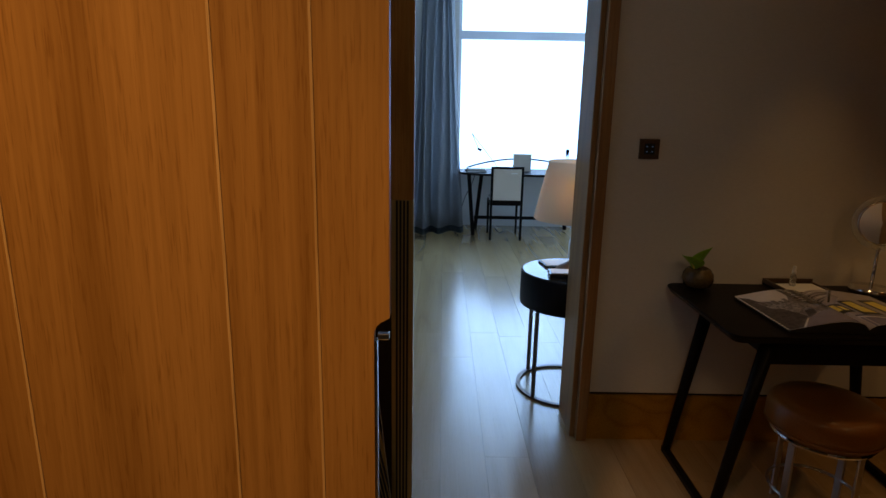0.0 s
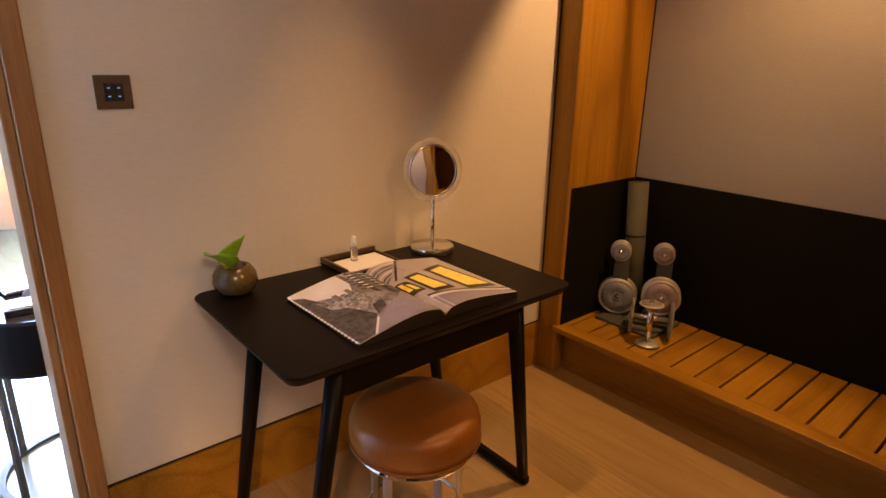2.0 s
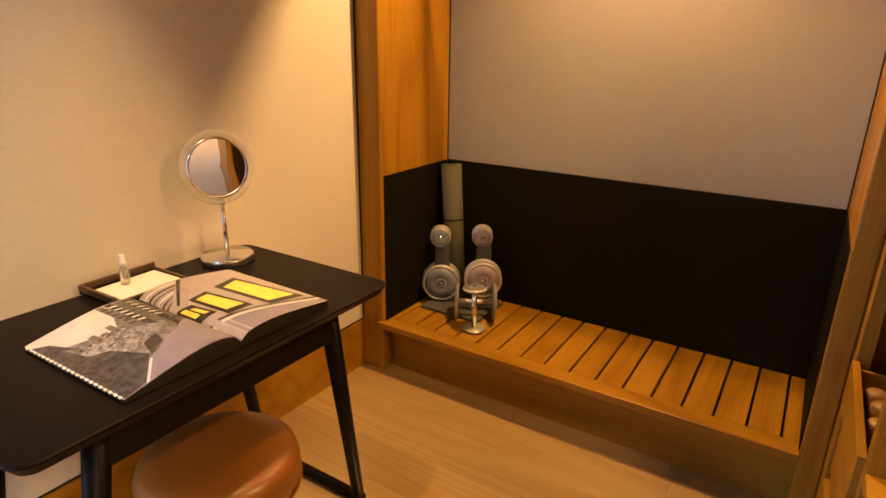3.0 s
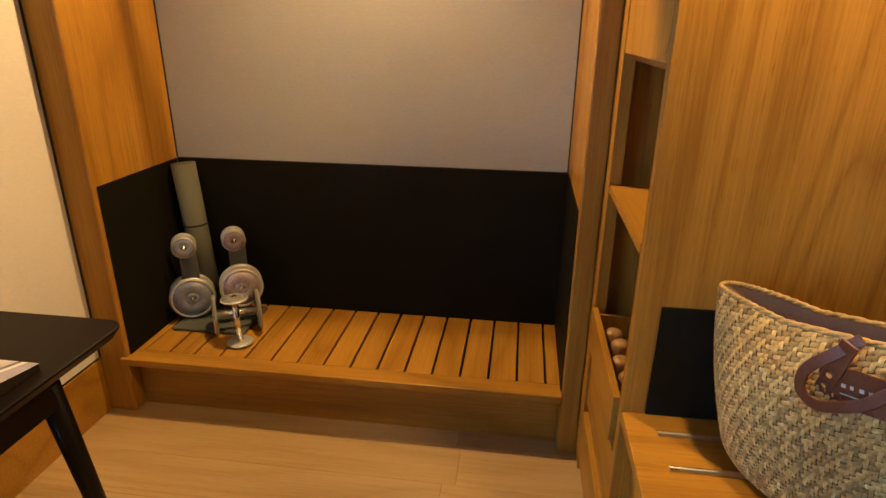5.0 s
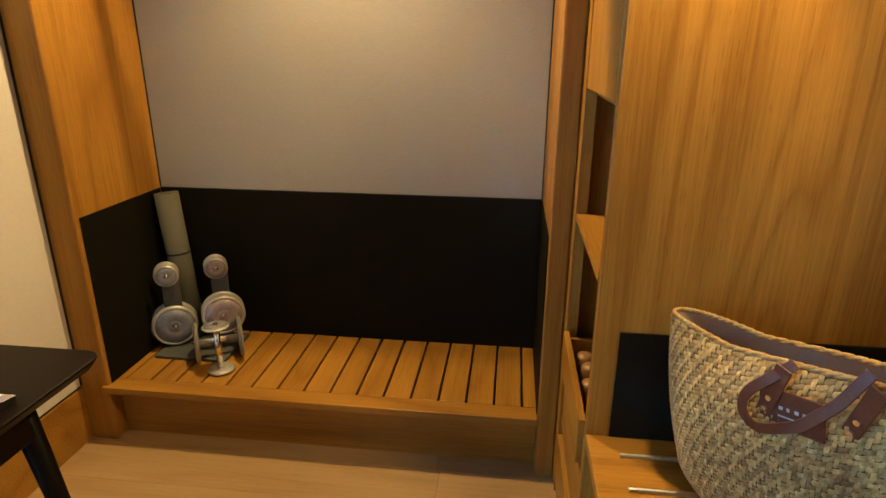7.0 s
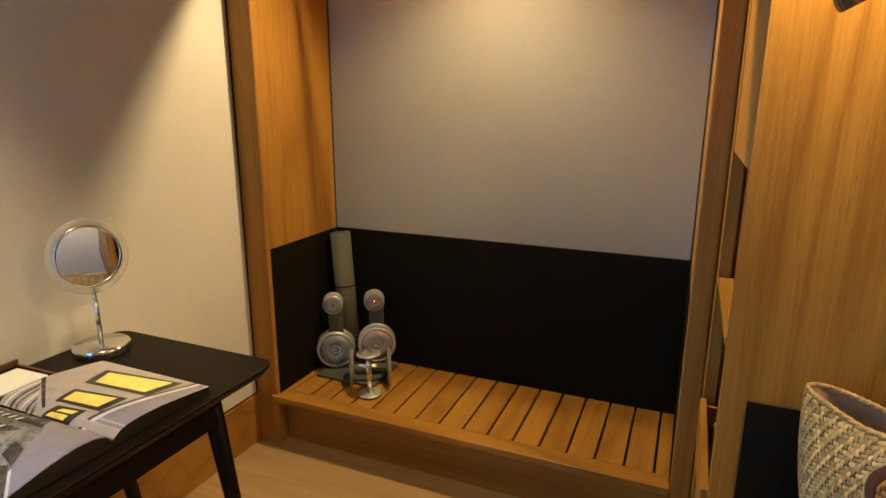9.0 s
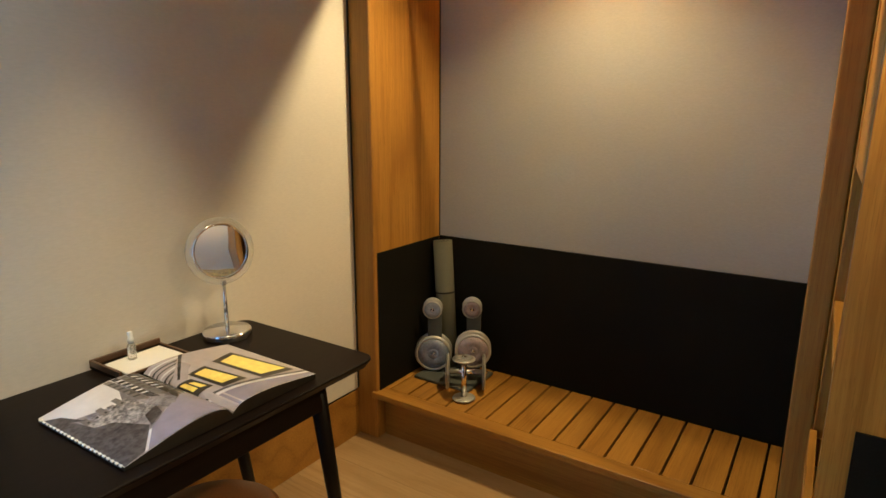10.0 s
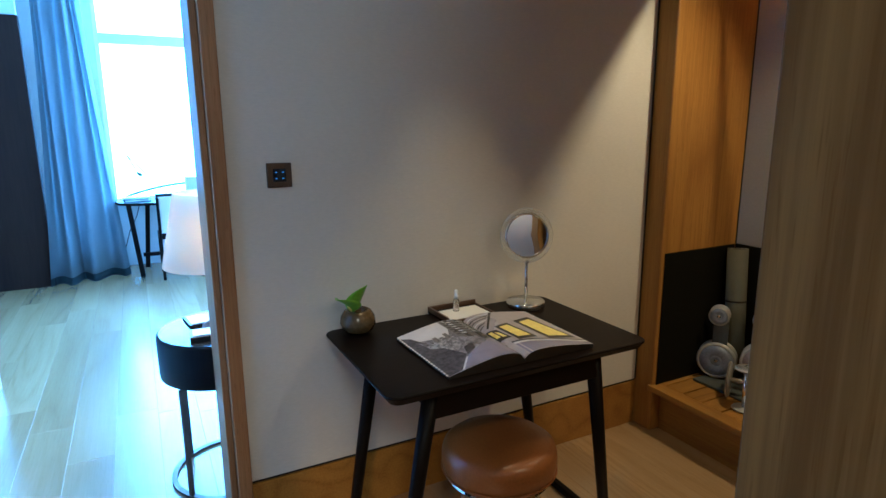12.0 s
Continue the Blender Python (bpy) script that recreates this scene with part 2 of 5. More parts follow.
PAGE_STREET = mat("printed grey street", (0.22, 0.205, 0.225), 0.28, scale=36, dark=(0.13, 0.12, 0.135), light=(0.33, 0.31, 0.345), spread=0.16, bump=0.01)
PAGE_TOWN = mat("printed grey town", (0.28, 0.265, 0.28), 0.28, scale=90, dark=(0.10, 0.095, 0.105), light=(0.46, 0.44, 0.46), spread=0.12, bump=0.01)
PAGE_ROAD = mat("printed violet road", (0.27, 0.245, 0.32), 0.26, scale=18, vary=0.10, bump=0.01)
PAGE_DARK = mat("printed dark facades", (0.06, 0.055, 0.06), 0.28, scale=60, dark=(0.012, 0.010, 0.013), light=(0.11, 0.10, 0.11), spread=0.14, bump=0.01)
PAGE_SHADE = mat("printed shaded stone", (0.17, 0.155, 0.15), 0.28, scale=60, vary=0.3, bump=0.01)
PAGE_STONE = mat("printed stone wall", (0.40, 0.355, 0.37), 0.28, scale=24, vary=0.10, bump=0.01)
PAGE_BLACK = mat("printed black frame", (0.03, 0.025, 0.02), 0.30, scale=40, vary=0.2, bump=0.01)
PAGE_GOLD = mat("printed golden window", (0.95, 0.70, 0.15), 0.28, scale=35, vary=0.20, bump=0.01)
CERAMIC = mat("bronze glazed ceramic", (0.13, 0.085, 0.035), 0.25, 0.15, scale=60, vary=0.3, bump=0.05)
LEAF = mat("green spathe leaf", (0.20, 0.44, 0.03), 0.42, scale=60, vary=0.2, bump=0.08, more={"Subsurface Weight": 0.05})
STALK = mat("yellow green spadix", (0.45, 0.42, 0.08), 0.5, scale=100, vary=0.15)
TREE = mat("cedar shoe tree", (0.36, 0.195, 0.080), 0.4, grain=(0.2, 1, 1), scale=50, vary=0.15, bump=0.04)
TRAYCLOTH = mat("grey tray lining", (0.30, 0.28, 0.23), 0.9, scale=220, vary=0.08, bump=0.1)
SHADE = mat("cream lamp shade", (0.82, 0.70, 0.54), 0.9, scale=280, vary=0.04, bump=0.08, more={"Transmission Weight": 0.55})
CLEAR = mat("clear plastic", (0.90, 0.88, 0.84), 0.10, scale=30, vary=0.03, bump=0, more={"Transmission Weight": 0.75})
KEYPAD = mat("black glass keypad", (0.010, 0.012, 0.016), 0.2, scale=50, vary=0.1, bump=0)
FROST = mat("frosted acrylic", (0.90, 0.90, 0.86), 0.16, scale=30, vary=0.02, bump=0, more={"Transmission Weight": 0.82, "IOR": 1.2})
HANGER = mat("walnut hanger wood", (0.10, 0.055, 0.030), 0.35, grain=(0.1, 1, 1), scale=60, vary=0.2, bump=0.04)
ROPE = mat("plastic white", (0.75, 0.76, 0.76), 0.35, scale=60, vary=0.03, bump=0)

MIRROR = bpy.data.materials.new("silvered mirror")
MIRROR.use_nodes = True
mb = MIRROR.node_tree.nodes["Principled BSDF"]
mb.inputs["Base Color"].default_value, mb.inputs["Metallic"].default_value, mb.inputs["Roughness"].default_value = (0.86, 0.87, 0.87, 1), 1.0, 0.01

GLASS = bpy.data.materials.new("clear glass")
GLASS.use_nodes = True
gb = GLASS.node_tree.nodes["Principled BSDF"]
gb.inputs["Transmission Weight"].default_value, gb.inputs["Roughness"].default_value, gb.inputs["IOR"].default_value = 1.0, 0.02, 1.45


def glow(name, colour, strength):
    m = bpy.data.materials.new(name)
    m.use_nodes = True
    b = m.node_tree.nodes["Principled BSDF"]
    b.inputs["Base Color"].default_value = (*colour, 1)
    b.inputs["Emission Color"].default_value, b.inputs["Emission Strength"].default_value = (*colour, 1), strength
    return m


LED = glow("warm lamp lens", (1.0, 0.70, 0.40), 6.0)
DOT_GREEN = glow("blue key light", (0.15, 0.35, 0.75), 0.25)


# ---- builders ----
def empty(name, label, category, group="", at=(0, 0, 0)):
    ob = new(name)
    ob.location = at
    bpy.context.view_layer.update()
    return tagged(ob, label, category, group)


def part(name, bm, material, parent=None, label="", smooth=False):
    me = bpy.data.meshes.new(name)
    if smooth:
        for f in bm.faces:
            f.smooth = True
    bm.to_mesh(me)
    bm.free()
    me.materials.append(material)
    ob = new(name, me)
    if parent is not None:
        ob.parent = parent
        ob.matrix_parent_inverse = parent_matrix(parent).inverted()
    return tagged(ob, label)


def parent_matrix(ob):
    m = Matrix.LocRotScale(ob.location, ob.rotation_euler, ob.scale)
    return m if ob.parent is None else parent_matrix(ob.parent) @ ob.matrix_parent_inverse @ m


def add_box(bm, lo, hi, bevel=0.0, m=None):
    c = [(a + b) / 2 for a, b in zip(lo, hi)]
    s = [abs(b - a) for a, b in zip(lo, hi)]
    r = bmesh.ops.create_cube(bm, size=1.0, matrix=Matrix.Translation(c) @ Matrix.Diagonal((*s, 1)))
    vs = r["verts"]
    if bevel:
        es = list({e for v in vs for e in v.link_edges})
        g = bmesh.ops.bevel(bm, geom=es, offset=min(bevel, 0.45 * min(s)), segments=2, affect="EDGES", profile=0.5)
        vs = list({v for v in vs if v.is_valid} | {v for f in g["faces"] for v in f.verts})
    if m is not None:
        bmesh.ops.transform(bm, matrix=m, verts=[v for v in vs if v.is_valid])
    return bm


def box(lo, hi, bevel=0.0, m=None):
    return add_box(bmesh.new(), lo, hi, bevel, m)


def add_rod(bm, a, b, r0, r1=None, n=16, cap=True):
    a, b = Vector(a), Vector(b)
    d = b - a
    m = Matrix.Translation((a + b) / 2) @ d.to_track_quat("Z", "Y").to_matrix().to_4x4()
    bmesh.ops.create_cone(bm, cap_ends=cap, segments=n, radius1=r0, radius2=r0 if r1 is None else r1, depth=d.length, matrix=m)
    return bm


def rod(a, b, r0, r1=None, n=16):
    return add_rod(bmesh.new(), a, b, r0, r1, n)


def add_lathe(bm, profile, m=None, n=32):
    """Turns (radius, height) pairs about z."""
    rings = []
    for r, z in profile:
        ring = [bm.verts.new((r * math.cos(2 * math.pi * i / n), r * math.sin(2 * math.pi * i / n), z)) for i in range(n)]
        rings.append(ring)
    made = [v for r in rings for v in r]
    for p, q in zip(rings, rings[1:]):
        for i in range(n):
            bm.faces.new((p[i], p[(i + 1) % n], q[(i + 1) % n], q[i]))
    closed = profile[0] == profile[-1]
    if profile[0][0] > 0.0 and not closed:
        bm.faces.new(list(reversed(rings[0])))
    if profile[-1][0] > 0.0 and not closed:
        bm.faces.new(rings[-1])
    bmesh.ops.remove_doubles(bm, verts=made, dist=0.00001)
    made = [v for v in made if v.is_valid]
    if m is not None:
        bmesh.ops.transform(bm, matrix=m, verts=made)
    bmesh.ops.recalc_face_normals(bm, faces=list({f for v in made for f in v.link_faces}))
    return bm


def lathe(profile, m=None, n=32):
    return add_lathe(bmesh.new(), profile, m, n)


def tube(points, r, n=8, closed=False, flat=1.0):
    bm = bmesh.new()
    pts = [Vector(p) for p in points]
    rings = []
    k = len(pts)
    for i, p in enumerate(pts):
        a = pts[(i - 1) % k] if closed or i else p
        b = pts[(i + 1) % k] if closed or i < k - 1 else p
        q = (b - a).to_track_quat("Z", "Y").to_matrix()
        rings.append([bm.verts.new(p + q @ Vector((r * math.cos(2 * math.pi * j / n), flat * r * math.sin(2 * math.pi * j / n), 0))) for j in range(n)])
    pairs = list(zip(rings, rings[1:])) + ([(rings[-1], rings[0])] if closed else [])
    for p, q in pairs:
        for j in range(n):
            bm.faces.new((p[j], p[(j + 1) % n], q[(j + 1) % n], q[j]))
    if not closed:
        bm.faces.new(list(reversed(rings[0])))
        bm.faces.new(rings[-1])
    bmesh.ops.recalc_face_normals(bm, faces=bm.faces[:])
    return bm


def rounded_plate(x0, y0, x1, y1, z0, z1, r, under=0.0):
    """A plate with rounded corners; under: how far its lower edge is cut back."""
    bm = bmesh.new()

    def loop(z, inset):
        vs = []
        for cx, cy, a0 in ((x1 - r, y1 - r, 0), (x0 + r, y1 - r, 90), (x0 + r, y0 + r, 180), (x1 - r, y0 + r, 270)):
            for i in range(7):
                a = radians(a0 + 15 * i)
                vs.append(bm.verts.new((cx + (r - inset) * math.cos(a), cy + (r - inset) * math.sin(a), z)))
        return vs
    rings = [loop(z0, under), loop(z1 - 0.006, 0.0), loop(z1 - 0.0015, 0.0008), loop(z1, 0.004)]
    for p, q in zip(rings, rings[1:]):
        for i in range(len(p)):
            bm.faces.new((p[i], p[(i + 1) % len(p)], q[(i + 1) % len(p)], q[i]))
    bm.faces.new(list(reversed(rings[0])))
    bm.faces.new(rings[-1])
    return bm


def structure(name, bm, material, label=""):
    return tagged(part(name, bm, material, None, label), kind="structure")


# ---- structure: dressing room ----
H = 2.6
structure("floor", box((-3.2, -2.2, -0.10), (4.2, 7.90, -0.006)), GAP, "dark bed under oak floor boards")
wd = box((0.6705, 2.46, 0.232), (2.503, 2.70, H))
add_box(wd, (0.6705, 2.474, 0.0), (2.503, 2.70, 0.222))
structure("wall_desk", wd, WALLPAPER, "beige woven wallcovering behind the desk")
structure("baseboard", box((0.6725, 2.4585, 0.0), (2.503, 2.4735, 0.220), 0.002), OAK_Y, "wide oak baseboard under a dark gap")
# the gap's shade as a near-black strip
structure("trim", box((0.6725, 2.466, 0.2205), (2.503, 2.476, 0.2315)), GAP, "near-black strip standing in for gap shade above baseboard")
# casing of the opening to the living room
cs = bmesh.new()
add_box(cs, (0.625, 2.438, 0.0), (0.670, 2.70, H), 0.003)
add_box(cs, (0.602, 2.475, 0.0), (0.6245, 2.72, H), 0.003)
structure("door_frame_right", cs, OAK_FRAME, "stepped oak casing of the wide opening")
structure("wall_living_near", box((0.6705, 2.7005, 0.0), (4.2, 2.80, 2.9)), PLASTER, "white wall on the living room side")
structure("lintel", box((-0.45, 2.46, 2.45), (0.6015, 2.70, H)), PLASTER, "plain lintel over the opening")

# sliding leaves and recess with the leaning mirror
dm = bmesh.new()
outline = [(-1.25, 0.006), (-0.078, 0.006), (-0.078, 1.174)] + [(-0.078 + 0.020 * (1 - math.cos(a)), 1.174 + 0.020 * math.sin(a)) for a in [radians(18 * i) for i in range(1, 5)]] + [(-0.059, 1.196), (-0.059, 2.45), (-1.25, 2.45)]
front = dm.faces.new([dm.verts.new((x, 0.720, z)) for x, z in outline])
back = bmesh.ops.extrude_face_region(dm, geom=[front])["geom"]
bmesh.ops.translate(dm, vec=(0, 0.020, 0), verts=[v for v in back if isinstance(v, bmesh.types.BMVert)])
bmesh.ops.recalc_face_normals(dm, faces=dm.faces[:])
door1 = structure("door_1", dm, OAK_DOOR, "oak sliding door with a recessed edge pull")
part("metal_edge", box((-0.0775, 0.724, 0.006), (-0.0745, 0.736, 1.165)), STEEL, door1, "thin steel strip in the pull recess")
part("strike", box((-0.074, 0.725, 1.166), (-0.060, 0.735, 1.174), 0.001), STEEL, door1, "small steel latch tongue")
# thin pale lines paint the highlights along the door's beads
for gx in (-0.143, -0.250, -0.50, -0.75):
    part("groove_bead", box((gx - 0.0016, 0.7186, 0.01), (gx + 0.0016, 0.7199, 2.44)), OAK_BEAD_LIT, door1)
structure("door_head", box((-1.3, 0.66, 2.45), (0.769, 0.80, H)), OAK_X, "oak head over the doorway")
structure("wall_recess", box((-0.60, 0.80, 0.0), (-0.50, 1.90, H)), DARKPANEL, "dark panelled back of the mirror recess")
structure("wall_recess_side", box((-0.4995, 1.86, 0.0), (-0.15, 1.90, H)), DARKPANEL, "dark panelled side of the mirror recess")
rb = structure("recess_batten", box((-0.36, 1.845, 0.0), (-0.31, 1.8595, H), 0.002), RACKGREY, "grey upright batten beside the mirror")
door2 = structure("door_2", box((-0.155, 1.846, 1.169), (-0.085, 1.886, 2.45), 0.0015), OAK_DOOR, "oak end of a sliding leaf with a striped pull")
part("lower_end", box((-0.155, 1.850, 0.004), (-0.085, 1.886, 1.1685), 0.001), BRASS, door2, "brass pull inlay")
for i in range(4):
    x = -0.1405 + 0.0112 * i
    part("black_stripe", box((x, 1.8465, 0.006), (x + 0.0066, 1.8498, 1.167)), GAP, door2)
structure("door_leaf_white", box((0, 0, 0.004), (0.92, 0.035, 2.45), 0.002, pose(-0.0865, 1.888, 0, 0, 0, 95.5)), LACQUER, "white satin sliding leaf")
structure("wall_living_side", box((-0.52, 2.81, 0.0), (-0.40, 4.45, 2.9)), PLASTER, "white side wall with switches")
structure("baseboard_living_side", box((-0.3995, 2.83, 0.0), (-0.390, 4.45, 0.17), 0.002), LACQUER, "white baseboard")
structure("wall_side_return", box((-3.2, 2.70, 0.0), (-0.20, 2.80, 2.9)), PLASTER, "white return wall")

# alcove for hanging
structure("pillar_left", box((2.505, 2.352, 0.0), (3.03, 2.70, H), 0.008), OAK_V, "oak side of the alcove")
structure("wall_alcove", box((3.014, 0.70, 0.881), (3.12, 2.352, H)), TAUPE, "taupe woven back of the alcove")
structure("wall_alcove_low", box((3.03, 0.70, 0.0), (3.12, 2.352, 0.8805)), DARKPANEL, "back of the alcove under the panel")
structure("pillar_right", box((2.505, 0.704, 0.0), (3.03, 0.768, H), 0.006), OAK_V, "oak side of the alcove")
structure("alcove_head", box((2.505, 0.7685, 2.14), (2.545, 2.3515, H)), OAK_Y, "oak fascia over the alcove")
# thin solid strips draw the corner shade lines in near-black
structure("trim_corner_left", box((3.0105, 2.3465, 0.881), (3.0138, 2.3518, 2.139)), GAP, "near-black strip standing in for shade in the alcove corner")
structure("trim_corner_right", box((3.0105, 0.7682, 0.881), (3.0138, 0.7735, 2.139)), GAP, "near-black strip standing in for shade in the alcove corner")
structure("trim_pillar", box((2.4975, 2.4560, 0.2325), (2.5046, 2.4598, H - 0.001)), GAP, "near-black strip standing in for shade between wall and oak pillar")
bp = structure("panel_back", box((3.006, 0.7725, 0.236), (3.0295, 2.3475, 0.880), 0.001), BLACK, "black leather back panel")
part("side_panel", box((2.526, 2.348, 0.236), (3.0055, 2.3515, 0.879), 0.001), BLACK, bp)
part("side_panel", box((2.526, 0.7685, 0.236), (3.0055, 0.772, 0.879), 0.001), BLACK, bp)

# shell
# ceiling out of view; its mid tone is there to lower the bounce
structure("ceiling", box((-1.4, -2.2, H), (4.2, 2.70, H + 0.1)), TAUPE, "unseen ceiling, taupe to hold back bounce light")
structure("ceiling_living", box((-3.2, 2.7, 2.9), (4.2, 7.90, 3.0)), PLASTER, "white ceiling of the living room")
# unseen hall walls, dark to cut bounce and closed against the sky
structure("wall_hall_back", box((-1.4, -2.2, 0.0), (2.2, -2.1, H)), DARKPANEL, "unseen dark wall that keeps sky and bounce light out of the hall")
structure("wall_hall_right", box((2.1, -2.0995, 0.0), (2.2, -0.101, H)), DARKPANEL, "unseen dark wall that keeps sky and bounce light out of the hall")
# out of view; added to block sky light above the lintel
structure("wall_over_opening", box((-0.1995, 2.7205, 2.45), (0.670, 2.80, 2.9)), PLASTER, "unseen white wall that blocks sky light over the opening")
# unseen too, run on to y 2.7 to shut out the sky
structure("wall_hall_left", box((-1.4, -2.1, 0.0), (-1.3, 2.699, H)), DARKPANEL, "unseen dark wall that keeps sky and bounce light out of the hall")
structure("wall_far_right", box((4.1, -0.2, 0.0), (4.2, 7.90, 2.9)), PLASTER, "white wall")
structure("wall_far_left", box((-3.2, 2.8, 0.0), (-3.1, 7.90, 2.9)), PLASTER, "white wall")
structure("wall_niche_outer", box((0.724, -0.10, 0.0), (4.1, 0.075, H)), PLASTER, "white wall behind the luggage niche")
structure("wall_unit_side", box((2.60, 0.08, 0.0), (3.10, 0.7035, H)), OAK_V, "oak block beside the shelf unit")

# living room end
structure("wall_window", box((-2.979, 7.40, 0.0), (0.295, 7.60, 2.9)), WALLPAPER, "beige wall beside the window")
structure("wall_window_right", box((3.25, 7.40, 0.0), (4.219, 7.60, 2.9)), WALLPAPER, "beige wall beside the window")
structure("wall_window_low", box((0.2955, 7.40, 0.0), (3.2495, 7.60, 0.68)), PLASTER, "low wall under the window")
structure("wall_window_top", box((0.2955, 7.40, 2.80), (3.2495, 7.60, 2.9)), PLASTER, "lintel over the window")
structure("panel_dark", box((-2.6, 6.78, 0.0), (-0.24, 6.86, 2.42)), DARKPANEL, "dark brown wall panelling")
structure("cornice", box((-2.6, 6.80, 2.425), (-0.25, 6.86, 2.9)), PLASTER, "white cornice over the panelling")
win = structure("window_1", box((0.2955, 7.44, 0.68), (0.335, 7.52, 2.80), 0.003), LACQUER, "tall window with a thick transom")
part("transom", box((0.3355, 7.43, 2.30), (3.21, 7.53, 2.40), 0.004), LACQUER, win)
part("mullion", box((1.92, 7.44, 0.72), (1.98, 7.52, 2.2995), 0.003), LACQUER, win)
part("side_frame", box((3.2105, 7.44, 0.68), (3.2495, 7.52, 2.80), 0.003), LACQUER, win)
part("window_sill", box((0.3355, 7.34, 0.681), (3.21, 7.56, 0.7195), 0.004), LACQUER, win)
for x0, x1, z0, z1 in ((0.336, 1.919, 0.72, 2.299), (1.981, 3.21, 0.72, 2.299), (0.336, 3.21, 2.401, 2.799)):
    p = part("pane", box((x0, 7.476, z0), (x1, 7.482, z1)), GLASS, win)
    p.visible_shadow = False


# ---- things: desk corner ----
def desk():
    d = empty("writing_desk", "espresso-stained wooden desk with rounded top and splayed legs", "desk", at=(1.41, 2.135, 0))
    part("tabletop", rounded_plate(0.948, 1.828, 1.893, 2.442, 0.722, 0.750, 0.045, 0.016), ESPRESSO, d, smooth=False)
    part("apron", box((1.11, 1.882, 0.632), (1.715, 1.902, 0.7215), 0.003), ESPRESSO, d)
    part("drawer_box", box((1.18, 1.9025, 0.628), (1.645, 2.28, 0.7215), 0.003), ESPRESSO, d)
    part("apron", box((1.11, 2.350, 0.650), (1.715, 2.370, 0.7215), 0.003), ESPRESSO, d)
    for s in (-1, 1):
        xt, xb = 1.410 + s * 0.300, 1.410 + s * 0.412
        part("apron_side", box((xt - 0.012, 1.9025, 0.652), (xt + 0.012, 2.3495, 0.7215), 0.003), ESPRESSO, d)
        for y0, y1 in ((1.904, 1.919), (2.347, 2.355)):
            bm = bmesh.new()
            add_rod(bm, (xt, y0, 0.7215), (xb, y1, 0.012), 0.026, 0.018, 14)
            part("leg", bm, ESPRESSO_V, d, smooth=True)
        part("floor_rail", box((xb - 0.014, 1.899, 0.0), (xb + 0.014, 2.375, 0.030), 0.006), ESPRESSO_V, d)
    return d


def stool():
    s = empty("round_stool", "round stool with tan leather cushion on flat steel legs", "stool", at=(1.375, 1.952, 0))
    m = Matrix.Translation((1.375, 1.952, 0))
    prof = [(0.0, 0.352), (0.150, 0.352), (0.172, 0.358), (0.184, 0.378), (0.187, 0.405), (0.186, 0.432), (0.180, 0.452), (0.162, 0.466), (0.12, 0.473), (0.06, 0.476), (0.0, 0.477)]
    part("cushion", lathe(prof, m, 48), LEATHER, s, "tan leather cushion", True)
    part("seam", tube([(1.375 + 0.1865 * math.cos(a), 1.952 + 0.1865 * math.sin(a), 0.377) for a in [math.pi * i / 24 for i in range(48)]], 0.003, 6, True), LEATHER, s)
    part("seat_frame", lathe([(0.0, 0.338), (0.165, 0.338), (0.168, 0.345), (0.165, 0.3515), (0.0, 0.3515)], m, 40), CHROME, s, "chrome seat ring")
    for k in range(4):
        r = m @ pose(0, 0, 0, 0, 0, 22 + 90 * k)
        bm = bmesh.new()
        add_box(bm, (0.140, -0.013, 0.0), (0.150, 0.013, 0.338), 0.002, r)
        part("leg", bm, STEEL, s, "flat steel leg")
    part("foot_ring", tube([(1.375 + 0.145 * math.cos(a), 1.952 + 0.145 * math.sin(a), 0.12) for a in [math.pi * i / 20 for i in range(40)]], 0.006, 6, True), STEEL, s)
    return s


def page_point(u, v, side):
    """The surface of an open book: u from spine (0) to outer edge (1), v from front (0) to back (1)."""
    sx, sy = 1.407, 1.866
    if side < 0:
        out, rise = Vector((-0.259, 0.004)), 0.030
    else:
        out, rise = Vector((0.269, 0.001)), 0.020
    up = Vector((0.002, 0.382)) if side > 0 else Vector((-0.006, 0.360))
    base = Vector((sx, sy)) + out * u + up * v
    hump = rise * math.sin(math.pi * min(max(u, 0.0), 1.0) ** 0.55)
    z = 0.7515 + 0.012 + hump - 0.004 * u
    if side > 0:
        z += 0.004
    return Vector((base.x, base.y, z))


def page_patch(corners, side, lift, n=10):
    """A printed field on a page: four (u, v) corners in order."""
    bm = bmesh.new()
    (a, b, c, d) = [Vector(p) for p in corners]
    grid = [[None] * (n + 1) for _ in range(n + 1)]
    for i in range(n + 1):
        for j in range(n + 1):
            s, t = i / n, j / n
            p = (a * (1 - s) + b * s) * (1 - t) + (d * (1 - s) + c * s) * t
            q = page_point(p.x, p.y, side)
            grid[i][j] = bm.verts.new((q.x, q.y, q.z + lift))
    for i in range(n):
        for j in range(n):
            bm.faces.new((grid[i][j], grid[i + 1][j], grid[i + 1][j + 1], grid[i][j + 1]))
    bmesh.ops.recalc_face_normals(bm, faces=bm.faces[:])
    if sum(f.normal.z for f in bm.faces) < 0:
        bmesh.ops.reverse_faces(bm, faces=bm.faces[:])
    return bm


